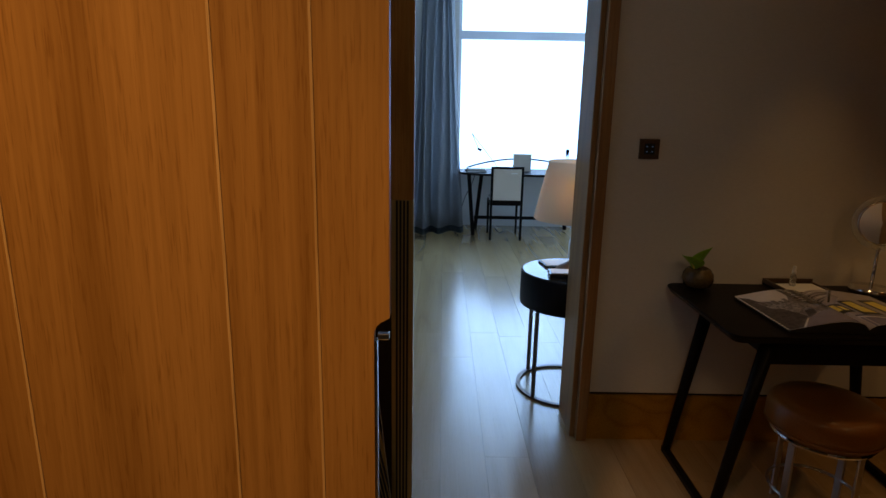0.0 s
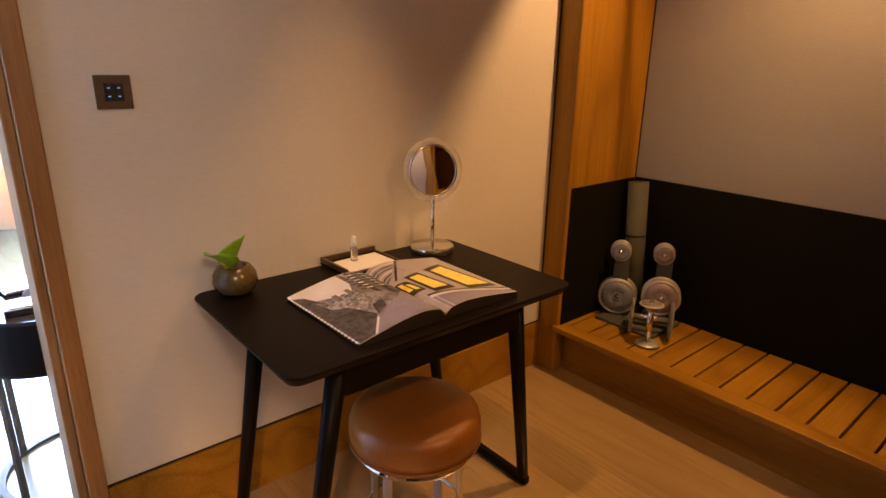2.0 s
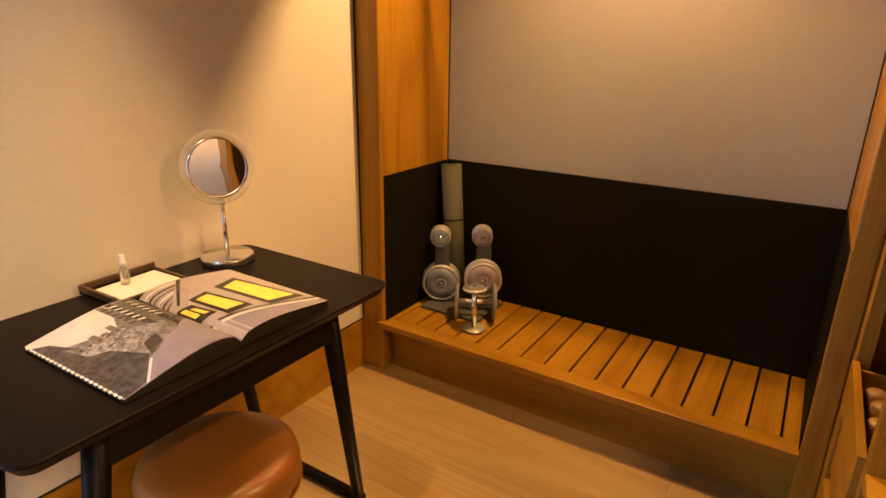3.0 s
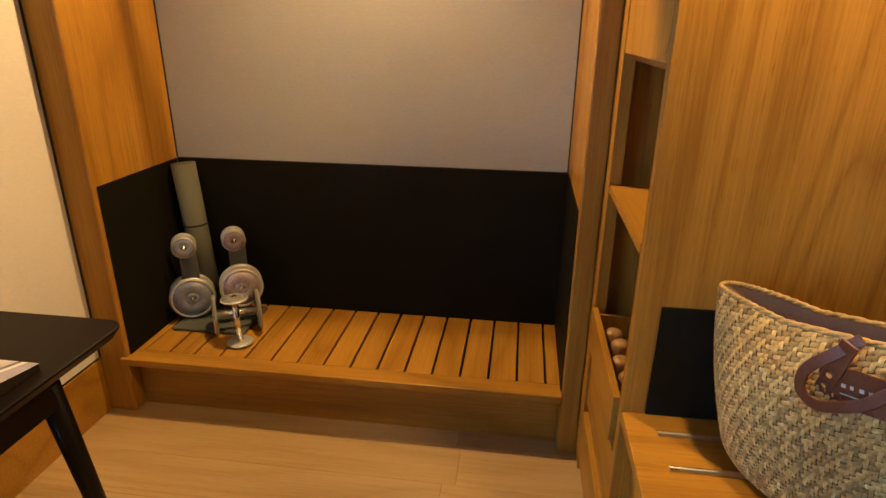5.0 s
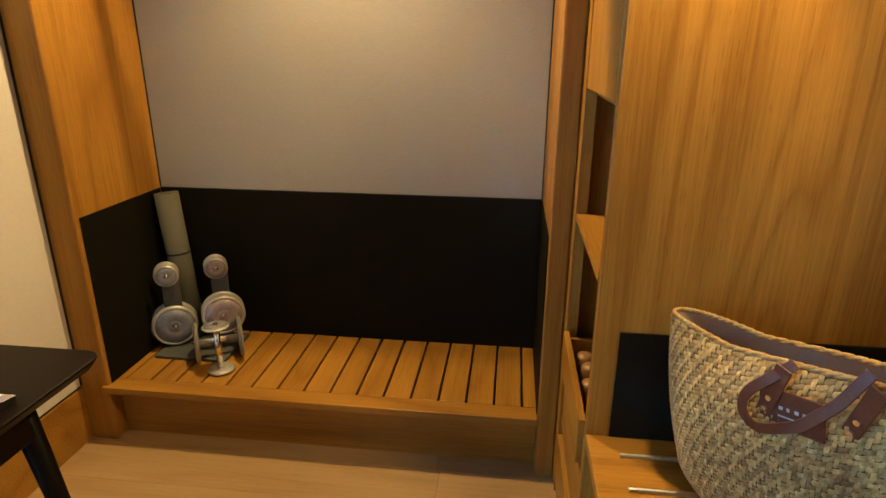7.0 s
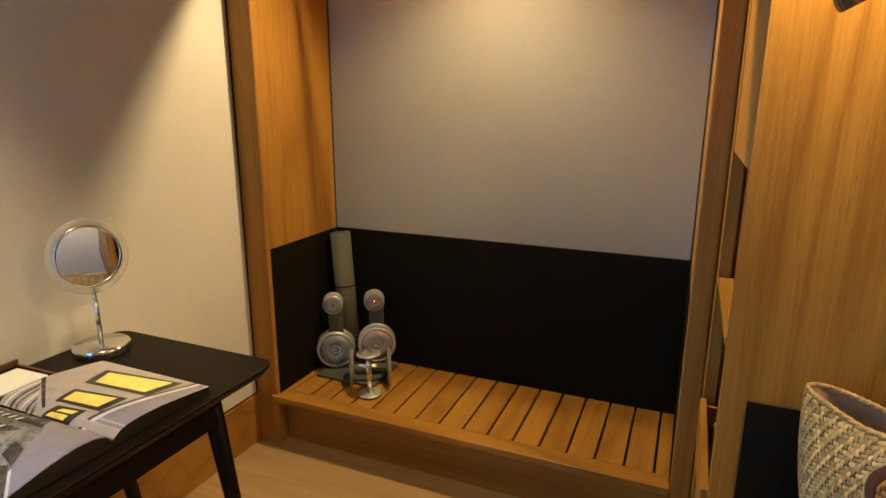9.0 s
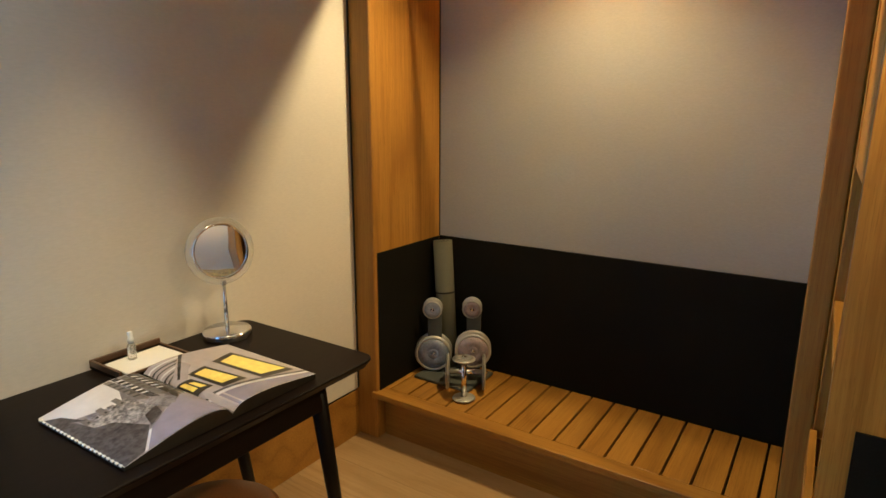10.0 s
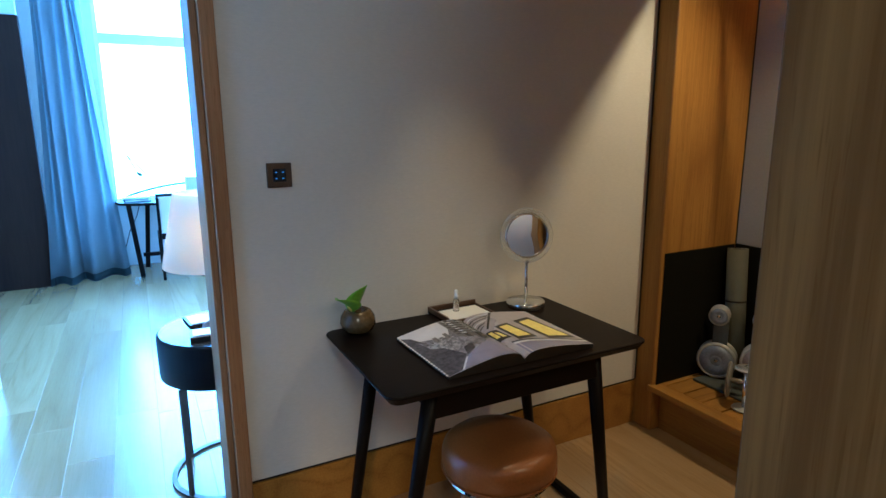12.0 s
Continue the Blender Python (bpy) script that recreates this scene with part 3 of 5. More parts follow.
def book():
    b = empty("open_book", "open large photo book with street scenes and lit windows, on desk", "book", at=(1.407, 2.05, 0.75))
    for side in (-1, 1):
        bm = bmesh.new()
        n = 16
        top = [[page_point(i / n, j, side) for i in range(n + 1)] for j in (0, 1)]
        vt = [[bm.verts.new(p) for p in row] for row in top]
        vb = [[bm.verts.new((p.x, p.y, 0.7512)) for p in row] for row in top]
        for i in range(n):
            bm.faces.new((vt[0][i], vt[0][i + 1], vt[1][i + 1], vt[1][i]))
            bm.faces.new((vb[0][i + 1], vb[0][i], vb[1][i], vb[1][i + 1]))
            bm.faces.new((vb[0][i], vb[0][i + 1], vt[0][i + 1], vt[0][i]))
            bm.faces.new((vt[1][i], vt[1][i + 1], vb[1][i + 1], vb[1][i]))
        bm.faces.new((vb[0][n], vb[1][n], vt[1][n], vt[0][n]))
        bmesh.ops.recalc_face_normals(bm, faces=bm.faces[:])
        part("page_block", bm, PAGE_BLACK, b, "dark cover and page block")
        part("top_sheet", page_patch(((0.0, -0.004), (1.0, -0.004), (1.0, 1.004), (0.0, 1.004)), side, 0.0004, 18), PAPER, b)
    L, R = -1, 1
    full = ((0.0, -0.003), (0.994, -0.003), (0.994, 1.003), (0.0, 1.003))
    part("printed_picture", page_patch(full, L, 0.0007, 18), PAGE_STREET, b, "dusky street photograph")
    part("printed_picture", page_patch(full, R, 0.0007, 18), PAGE_STONE, b, "stone facade photograph")

    def show(name, corners, side, level, material):
        part(name, page_patch(corners, side, 0.0007 + 0.0003 * level, 12), material, b)
    # left page: pale sky, dark trees at the edge, a low town and the road that sweeps to the spine
    show("printed_sky", ((0.52, 0.62), (0.994, 0.80), (0.994, 1.003), (0.30, 1.003)), L, 1, PAGE_SKY)
    show("printed_town", ((0.40, 0.36), (0.90, 0.30), (0.92, 0.58), (0.46, 0.66)), L, 2, PAGE_TOWN)
    for k in range(5):
        u, h = 0.50 + 0.075 * k, (0.10, 0.05, 0.09, 0.04, 0.07)[k]
        show("printed_roof", ((u, 0.60), (u + 0.06, 0.59), (u + 0.058, 0.62 + h), (u + 0.006, 0.62 + h)), L, 3, PAGE_TOWN if k % 2 else PAGE_SHADE)
        show("printed_window", ((u + 0.015, 0.61), (u + 0.035, 0.607), (u + 0.035, 0.63), (u + 0.016, 0.633)), L, 4, PAGE_BLACK)
    show("printed_foliage", ((0.72, 0.02), (0.994, -0.003), (0.994, 0.88), (0.88, 0.70)), L, 3, PAGE_DARK)
    show("printed_foliage", ((0.60, 0.22), (0.76, 0.06), (0.90, 0.56), (0.72, 0.46)), L, 4, PAGE_DARK)
    show("printed_foliage", ((0.82, 0.66), (0.994, 0.82), (0.994, 0.93), (0.90, 0.86)), L, 4, PAGE_DARK)
    show("printed_road", ((0.0, -0.003), (0.80, -0.003), (0.62, 0.17), (0.30, 0.32)), L, 5, PAGE_ROAD)
    show("printed_road", ((0.0, -0.003), (0.34, 0.26), (0.16, 0.40), (0.0, 0.46)), L, 5, PAGE_ROAD)
    show("printed_kerb", ((0.80, -0.003), (0.83, -0.003), (0.645, 0.17), (0.62, 0.17)), L, 6, PAGE_SKY)
    show("printed_shrub", ((0.44, 0.27), (0.60, 0.20), (0.54, 0.34), (0.40, 0.38)), L, 6, PAGE_DARK)
    for k in range(5):
        u = 0.40 - 0.075 * k
        show("printed_facade", ((u - 0.05, 0.50 - 0.02 * k), (u + 0.02, 0.56 - 0.02 * k), (u + 0.025, 0.994), (u - 0.035, 0.994)), L, 2, PAGE_DARK if k % 2 else PAGE_SHADE)
        for q in range(6):
            v = 0.60 + 0.062 * q
            show("printed_storey", ((u - 0.042, v), (u + 0.018, v + 0.012), (u + 0.018, v + 0.034), (u - 0.040, v + 0.024)), L, 3, PAGE_SKY if k % 2 else PAGE_BLACK)
    show("printed_shopfront", ((0.0, 0.36), (0.20, 0.37), (0.18, 0.52), (0.0, 0.55)), L, 3, PAGE_BLACK)
    for q in range(3):
        show("printed_shopfront", ((0.02 + 0.05 * q, 0.38), (0.05 + 0.05 * q, 0.38), (0.045 + 0.05 * q, 0.47), (0.015 + 0.05 * q, 0.47)), L, 4, PAGE_SHADE)
    # right page: a street front running back to the spine
    for q in range(6):
        v = 0.70 + 0.05 * q
        show("printed_storey", ((0.0, v - 0.02), (0.06 + 0.055 * q, v), (0.09 + 0.055 * q, v + 0.025), (0.0, v + -0.003)), R, 1, (PAGE_SHADE, PAGE_BLACK, PAGE_SKY)[q % 3])
    show("printed_cornice", ((0.05, 0.64), (0.07, 0.63), (0.43, 1.0), (0.385, 1.0)), R, 2, PAGE_DARK)
    show("printed_frame", ((0.55, 0.185), (0.94, 0.175), (0.83, 0.80), (0.50, 0.70)), R, 2, PAGE_BLACK)
    show("printed_window", ((0.60, 0.245), (0.90, 0.235), (0.79, 0.735), (0.555, 0.655)), R, 3, PAGE_GOLD)
    show("printed_frame", ((0.18, 0.26), (0.44, 0.25), (0.37, 0.66), (0.155, 0.63)), R, 2, PAGE_BLACK)
    show("printed_window", ((0.22, 0.315), (0.40, 0.305), (0.335, 0.615), (0.195, 0.595)), R, 3, PAGE_GOLD)
    show("printed_frame", ((0.0, 0.36), (0.15, 0.34), (0.12, 0.56), (0.0, 0.60)), R, 2, PAGE_BLACK)
    show("printed_window", ((0.01, 0.42), (0.055, 0.41), (0.05, 0.55), (0.01, 0.57)), R, 3, PAGE_GOLD)
    show("printed_window", ((0.075, 0.40), (0.12, 0.38), (0.10, 0.50), (0.065, 0.53)), R, 3, PAGE_GOLD)
    show("printed_pavement", ((0.0, -0.003), (0.994, -0.003), (0.994, 0.055), (0.0, 0.22)), R, 1, PAGE_ROAD)
    show("printed_kerb", ((0.0, 0.225), (0.994, 0.058), (0.994, 0.085), (0.0, 0.255)), R, 2, PAGE_SKY)
    show("printed_kerb", ((0.0, 0.258), (0.994, 0.088), (0.994, 0.115), (0.0, 0.285)), R, 2, PAGE_DARK)
    # raised binding beads along the outer edge
    for i in range(22):
        p = page_point(0.99, 0.03 + i * 0.0445, -1)
        part("edge_bead", box((p.x - 0.006, p.y - 0.004, p.z - 0.002), (p.x + 0.003, p.y + 0.004, p.z + 0.0016), 0.001), PAPER, b)
    return b


def vanity_mirror():
    c = Vector((1.746, 2.340, 0.751))
    v = empty("vanity_mirror", "round chrome vanity mirror with clear rim on a stand", "mirror", at=c)
    part("base", lathe([(0.0, 0.0), (0.073, 0.0), (0.076, 0.004), (0.076, 0.021), (0.073, 0.025), (0.0, 0.027)], Matrix.Translation(c), 40), CHROME, v, "round chrome foot", True)
    part("pole", rod(c + Vector((0, 0, 0.0265)), c + Vector((0, 0, 0.182)), 0.0068), CHROME, v, "", True)
    part("joint", lathe([(0.0, 0.172), (0.009, 0.175), (0.010, 0.182), (0.008, 0.188), (0.0, 0.190)], Matrix.Translation(c)), CHROME, v, "", True)
    m = Matrix.Translation(c + Vector((-0.003, 0.0, 0.287))) @ pose(0, 0, 0, 83.0, 0, -16.2) @ Matrix.Scale(1.11, 4)
    part("glass", lathe([(0.0, 0.006), (0.073, 0.006), (0.073, 0.007), (0.0, 0.0075)], m, 48), MIRROR, v, "silvered glass")
    part("back_plate", lathe([(0.0, -0.010), (0.070, -0.010), (0.077, -0.004), (0.077, 0.0055), (0.0, 0.0055)], m, 48), CHROME, v, "", True)
    part("inner_rim", lathe([(0.0735, 0.004), (0.079, 0.004), (0.079, 0.0095), (0.0735, 0.0095), (0.0735, 0.004)], m, 48), CHROME, v, "", True)
    part("clear_rim", lathe([(0.0795, 0.000), (0.096, 0.000), (0.097, 0.001), (0.097, 0.005), (0.096, 0.006), (0.0795, 0.006), (0.0795, 0.000)], m, 48), FROST, v, "frosted acrylic light ring", True)
    return v


def pot():
    c = Vector((1.056, 2.375, 0.7505))
    t = empty("flower_pot", "small round bronze-glazed pot with a green spathe leaf", "plant pot", at=c)
    part("pot", lathe([(0.0, 0.0), (0.032, 0.0), (0.052, 0.012), (0.062, 0.036), (0.059, 0.060), (0.046, 0.080), (0.036, 0.085), (0.032, 0.080), (0.035, 0.066), (0.0, 0.055)], Matrix.Translation(c), 36), CERAMIC, t, "bronze-glazed pot", True)
    for k, (yaw, tilt, size, lift) in enumerate(((215, 44, 0.096, 0.082), (300, 70, 0.098, 0.078))):
        bm = bmesh.new()
        n = 12
        rows = []
        for i in range(n + 1):
            s = i / n
            w = 0.80 * size * (math.sin(math.pi * min(s * 1.05, 1)) ** 0.7) * (1.15 - 0.45 * s)
            rows.append([bm.verts.new((w * (j / 3 - 1) * 0.62, s * size * 1.25, 0.25 * w * abs(j / 3 - 1) ** 1.5 - 0.22 * size * s * s)) for j in range(7)])
        for p, q in zip(rows, rows[1:]):
            for j in range(6):
                bm.faces.new((p[j], p[j + 1], q[j + 1], q[j]))
        bmesh.ops.remove_doubles(bm, verts=bm.verts[:], dist=0.0004)
        bmesh.ops.solidify(bm, geom=bm.faces[:], thickness=0.0012)
        bmesh.ops.transform(bm, matrix=Matrix.Translation(c + Vector((-0.016, -0.012, lift))) @ pose(0, 0, 0, 0, 0, yaw - 90) @ pose(0, 0, 0, tilt, 0, 0), verts=bm.verts[:])
        part("leaf", bm, LEAF, t, "bright green heart-shaped leaf", True)
    part("spadix", tube([c + Vector((-0.022, -0.014, 0.066)), c + Vector((-0.030, -0.020, 0.090)), c + Vector((-0.046, -0.028, 0.112))], 0.0035, 8), STALK, t, "", True)
    return t


def tray():
    t = empty("desk_tray", "dark wooden tray with cream note paper", "tray", at=(1.47, 2.37, 0.75))
    m = Matrix.Translation((1.470, 2.366, 0.7505)) @ pose(0, 0, 0, 0, 0, 1)
    part("base", box((-0.106, -0.082, 0.0), (0.106, 0.082, 0.008), 0.001, m), ESPRESSO, t)
    part("rim", box((-0.106, 0.074, 0.0085), (0.106, 0.082, 0.026), 0.001, m), HANGER, t)
    part("rim", box((-0.106, -0.0735, 0.0085), (-0.098, 0.0735, 0.026), 0.001, m), HANGER, t)
    part("rim", box((0.098, -0.0735, 0.0085), (0.106, 0.0735, 0.014), 0.001, m), HANGER, t)
    part("rim", box((-0.106, -0.082, 0.0085), (0.106, -0.074, 0.014), 0.001, m), HANGER, t)
    n = empty("note_paper", "cream note paper lying in dark wooden tray", "paper", at=(1.48, 2.35, 0.759))
    for i in range(3):
        part("sheet", box((-0.080, -0.066, 0.0086 + 0.001 * i), (0.090, 0.052, 0.0094 + 0.001 * i), 0.0, m @ pose(0, 0, 0, 0, 0, 1.2 * i - 1)), PAPER, n)
    c = Vector((1.456, 2.388, 0.7625))
    b = empty("spray_bottle", "small clear spray bottle with white cap on note paper", "bottle", at=c)
    part("body", lathe([(0.0, 0.0), (0.0125, 0.0), (0.0122, 0.003), (0.0122, 0.040), (0.008, 0.048), (0.0065, 0.050), (0.0, 0.050)], Matrix.Translation(c), 24), CLEAR, b, "clear plastic body", True)
    part("cap", lathe([(0.0, 0.0502), (0.0085, 0.0502), (0.0085, 0.062), (0.007, 0.064), (0.007, 0.080), (0.006, 0.083), (0.0, 0.083)], Matrix.Translation(c), 20), ROPE, b, "white spray cap", True)


def keypad(x, z, name="wall_keypad"):
    k = empty(name, "square bronze wall keypad with black glass centre", "switch", at=(x, 2.458, z))
    part("plate", box((x - 0.040, 2.4485, z - 0.040), (x + 0.040, 2.4598, z + 0.040), 0.002), BRONZE, k)
    part("keys", box((x - 0.021, 2.4465, z - 0.021), (x + 0.021, 2.4483, z + 0.021), 0.001), KEYPAD, k)
    for dx in (-0.011, 0.011):
        for dz in (-0.010, 0.010):
            part("key_light", box((x + dx - 0.003, 2.4460, z + dz - 0.0015), (x + dx + 0.003, 2.4464, z + dz + 0.0015)), DOT_GREEN, k)


desk(), stool(), book(), vanity_mirror(), pot(), tray(), keypad(0.833, 1.304)


# ---- things: alcove ----
def alcove_bench():
    b = empty("slatted_bench", "low oak luggage bench with dark slots in the alcove", "bench", at=(2.75, 1.56, 0))
    z0, z1 = 0.208, 0.236
    part("front_board", box((2.492, 0.7685, z0), (2.566, 2.372, z1), 0.003), OAK_Y, b)
    edges = [0.7685] + [0.82 + 0.1 * i for i in range(16)] + [2.3515]
    for a, c in zip(edges, edges[1:]):
        lo = a if a == 0.7685 else a + 0.0045
        hi = c if c == 2.3515 else c - 0.0045
        part("slat", box((2.5665, lo, z0), (3.0055, hi, z1), 0.0015), OAK_X, b)
    # near-black backing added so the slots look deep and shaded
    part("underlay", box((2.5665, 0.7685, 0.195), (3.0295, 2.3515, 0.2075)), GAP, b, "added near-black board that gives the slots their shade")
    part("riser", box((2.566, 0.7685, 0.0), (2.581, 2.3515, 0.1945), 0.001), OAK_Y, b, "recessed oak riser")


def disc(c, axis, r, w, material, parent, label="", face=None):
    m = Matrix.Translation(c) @ Vector(axis).to_track_quat("Z", "Y").to_matrix().to_4x4()
    e = 0.12 * w + 0.001
    prof = [(0.0, -w / 2), (r - 3 * e, -w / 2), (r - e, -w / 2 + e), (r, -w / 2 + 3 * e), (r, w / 2 - 3 * e), (r - e, w / 2 - e), (r - 3 * e, w / 2), (r * 0.86, w / 2 - 0.0005), (r * 0.84, w / 2 - 0.003), (0.0, w / 2 - 0.003)]
    p = part("plate", lathe(prof, m, 40), material, parent, label, True)
    part("bolt", lathe([(0.0, w / 2), (0.009, w / 2), (0.009, w / 2 + 0.004), (0.004, w / 2 + 0.009), (0.0, w / 2 + 0.010)], m, 16), CHROME, p, "chrome bolt")
    if face is not None:
        part("face", lathe([(0.0092, w / 2 - 0.0008), (r * 0.26, w / 2 - 0.0008), (r * 0.27, w / 2 - 0.0018), (r * 0.30, w / 2 - 0.0018), (r * 0.31, w / 2 - 0.0010), (r * 0.835, w / 2 - 0.0012), (r * 0.835, w / 2 - 0.0029), (0.0092, w / 2 - 0.0029), (0.0092, w / 2 - 0.0008)], m, 40), face, p, "tinted rubber face", True)
    return p


def dumbbell(c, axis, r, length, label, group="dumbbells", face=None):
    c, axis = Vector(c), Vector(axis).normalized()
    d = empty("dumbbell", label, "dumbbell", group, c)
    part("handle", rod(c - axis * (length / 2 - 0.006), c + axis * (length / 2 - 0.006), 0.0120, n=20), CHROME, d, "chrome handle", True)
    for s in (-1, 1):
        disc(c + axis * s * length / 2, axis * s, r, 0.015 if group == "dumbbells" and r < 0.088 else 0.022, PLATE, d, "", face)
    return d


def gym():
    rack = empty("dumbbell_rack", "dark grey two-post dumbbell rack on slatted bench", "rack", at=(2.84, 2.14, 0.236))
    ax = Vector((-0.86, -0.50, 0)).normalized()
    for (x, y, zt) in ((2.800, 2.238, 0.560), (2.868, 2.060, 0.575)):
        m = Matrix.Translation((x, y, 0)) @ pose(0, 0, 0, 0, 0, 30)
        part("post", box((0.042, -0.034, 0.252), (0.058, 0.034, zt + 0.01), 0.004, m), RACKGREY, rack)
    part("base_plate", box((2.72, 2.00, 0.2365), (2.96, 2.30, 0.250), 0.004), RACKGREY, rack, "grey base plate")
    dumbbell((2.833, 2.262, 0.342), ax, 0.090, 0.050, "heavy dumbbell with pale round plates and chrome handle, in rack", face=FACE_BLUE)
    dumbbell((2.845, 2.049, 0.398), ax, 0.085, 0.050, "heavy dumbbell with pale round plates and chrome handle, in rack", face=FACE_ROSE)
    dumbbell((2.830, 2.266, 0.562), ax, 0.047, 0.046, "light dumbbell with small pale plates, on top of rack", face=FACE_BLUE)
    dumbbell((2.911, 2.095, 0.574), ax, 0.047, 0.046, "light dumbbell with small pale plates, on top of rack", face=FACE_ROSE)
    dumbbell((2.757, 2.034, 0.3215), (-0.50, 0.866, 0), 0.083, 0.165, "dumbbell with pale plates lying on slatted bench", face=FACE_GREY)
    dumbbell((2.666, 1.988, 0.3345), (0.03, 0.03, 1), 0.051, 0.180, "small chrome dumbbell standing upright on slatted bench", face=FACE_GREY)
    y = empty("yoga_mat", "rolled grey-green exercise mat leaning in the corner", "exercise mat", at=(2.93, 2.27, 0.236))
    a, b = Vector((2.925, 2.235, 0.238)), Vector((2.952, 2.292, 0.870))
    bm = bmesh.new()
    add_rod(bm, a, b, 0.047, n=32)
    part("roll", bm, MATGREEN, y, "", True)
    mid = a.lerp(b, 0.60)
    dn = (b - a).normalized()
    part("strap", rod(mid - dn * 0.004, mid + dn * 0.004, 0.0485, n=32), GAP, y, "dark elastic strap")
    q = Matrix.Translation(b) @ dn.to_track_quat("Z", "Y").to_matrix().to_4x4()
    pts = [q @ Vector(((0.006 + 0.0012 * i) * math.cos(i * 0.45), (0.006 + 0.0012 * i) * math.sin(i * 0.45), 0.0)) for i in range(34)]
    part("coil", tube(pts, 0.0009, 5), GAP, y)


alcove_bench(), gym()
rail = empty("clothes_rail", "chrome clothes rail across the alcove", "rail", at=(2.77, 1.56, 2.0))
part("rail", rod((2.77, 0.7685, 2.02), (2.77, 2.3515, 2.02), 0.012), CHROME, rail, "", True)
for y in (0.7695, 2.3505):
    part("bracket", rod((2.77, y - 0.0008, 2.02), (2.77, y + 0.0008, 2.02), 0.026, n=24), CHROME, rail)
# fixtures out of view; the jamb and door ones only house added fills
for name, x, y, z in (("alcove_downlight", 2.72, 1.52, 2.575), ("desk_downlight", 1.40, 1.97, 2.575), ("niche_downlight", 1.74, 0.54, 2.0045), ("doorway_downlight", -0.10, 0.35, 2.575), ("hall_downlight", 0.24, -0.60, 2.575), ("door_downlight", -0.70, -0.50, 2.575)):
    d = empty("downlight", "unseen recessed round ceiling downlight with warm light", "lamp", "ceiling downlights", (x, y, z))
    part("ring", lathe([(0.034, 0.0), (0.046, 0.0), (0.048, 0.003), (0.046, 0.0249), (0.034, 0.0249), (0.034, 0.0)], Matrix.Translation((x, y, z)), 32), STEEL, d)
    part("lens", lathe([(0.0, 0.012), (0.0335, 0.012), (0.0335, 0.015), (0.0, 0.015)], Matrix.Translation((x, y, z)), 24), LED, d)


# ---- things: shelf unit and luggage niche ----
def shelf_unit():
    u = empty("shelf_unit", "oak shelf unit with open shelves above half-open drawers", "shelf", at=(2.21, 0.38, 0))
    front = 0.703
    part("end_panel", box((1.918, 0.08, 0.0), (1.950, 0.699, H), 0.002), OAK_PANEL, u)
    part("stile", box((2.432, 0.670, 0.0), (2.5045, front, H), 0.002), OAK_V, u)
    part("side_panel", box((2.5050, 0.08, 0.0), (2.560, 0.7035, H), 0.002), OAK_V, u)
    part("back", box((1.9505, 0.08, 0.0), (2.5045, 0.095, H)), OAK_V, u)
    part("shelf", box((1.9505, 0.0955, 0.962), (2.4315, front - 0.002, 0.984), 0.002), OAK_X, u)
    part("flap", box((1.9508, 0.672, 1.333), (2.4315, front - 0.003, 1.93), 0.002), OAK_V, u, "closed pale oak flap")
    part("cabinet_base", box((1.9505, 0.0955, 1.315), (2.4315, 0.6715, 1.3325)), OAK_X, u)
    part("cabinet_top", box((1.9505, 0.0955, 1.935), (2.4315, 0.6715, 1.955)), OAK_X, u)
    part("plinth", box((1.9505, 0.60, 0.0), (2.4315, 0.672, 0.055)), OAK_X, u)
    for z0, z1, out in ((0.490, 0.610, 0.034), (0.270, 0.450, 0.018), (0.060, 0.235, 0.026)):
        d = part("drawer", box((1.960, 0.660 + out, z0), (2.425, 0.678 + out, z1), 0.002), OAK_X, u)
        part("drawer_side", box((1.960, 0.200 + out, z0 + 0.01), (1.972, 0.6595 + out, z1 - 0.02), 0.001), OAK_X, d)
        part("drawer_side", box((2.413, 0.200 + out, z0 + 0.01), (2.425, 0.6595 + out, z1 - 0.02), 0.001), OAK_X, d)
        part("drawer_back", box((1.9725, 0.200 + out, z0 + 0.0185), (2.4125, 0.212 + out, z1 - 0.02), 0.001), OAK_X, d)
        part("drawer_bottom", box((1.9725, 0.200 + out, z0 + 0.01), (2.4125, 0.6595 + out, z0 + 0.018)), TRAYCLOTH, d)


def shoe_tree(x, y, z, yaw):
    s = empty("shoe_tree", "polished cedar shoe tree with steel spring in the drawer", "shoe tree", "shoe trees", (x, y, z))
    m = Matrix.Translation((x, y, z)) @ pose(0, 0, 0, 0, 0, yaw)
    bm = bmesh.new()
    prof = [(0.0, -0.012), (0.022, 0.0), (0.030, 0.020), (0.033, 0.045), (0.030, 0.068), (0.022, 0.078), (0.0, 0.080)]
    add_lathe(bm, prof, m @ Matrix.Translation((0, 0, 0.030)) @ pose(0, 0, 0, 0, 78, 0), 20)
    part("toe", bm, TREE, s, "", True)
    part("heel", lathe([(0.0, 0.0), (0.026, 0.0), (0.028, 0.02), (0.026, 0.046), (0.020, 0.054), (0.0, 0.056)], m @ Matrix.Translation((-0.085, 0, 0.002)), 20), TREE, s, "", True)
    part("spring", box((-0.075, -0.010, 0.030), (0.010, 0.010, 0.034), 0.001, m), CHROME, s, "steel spring blade")


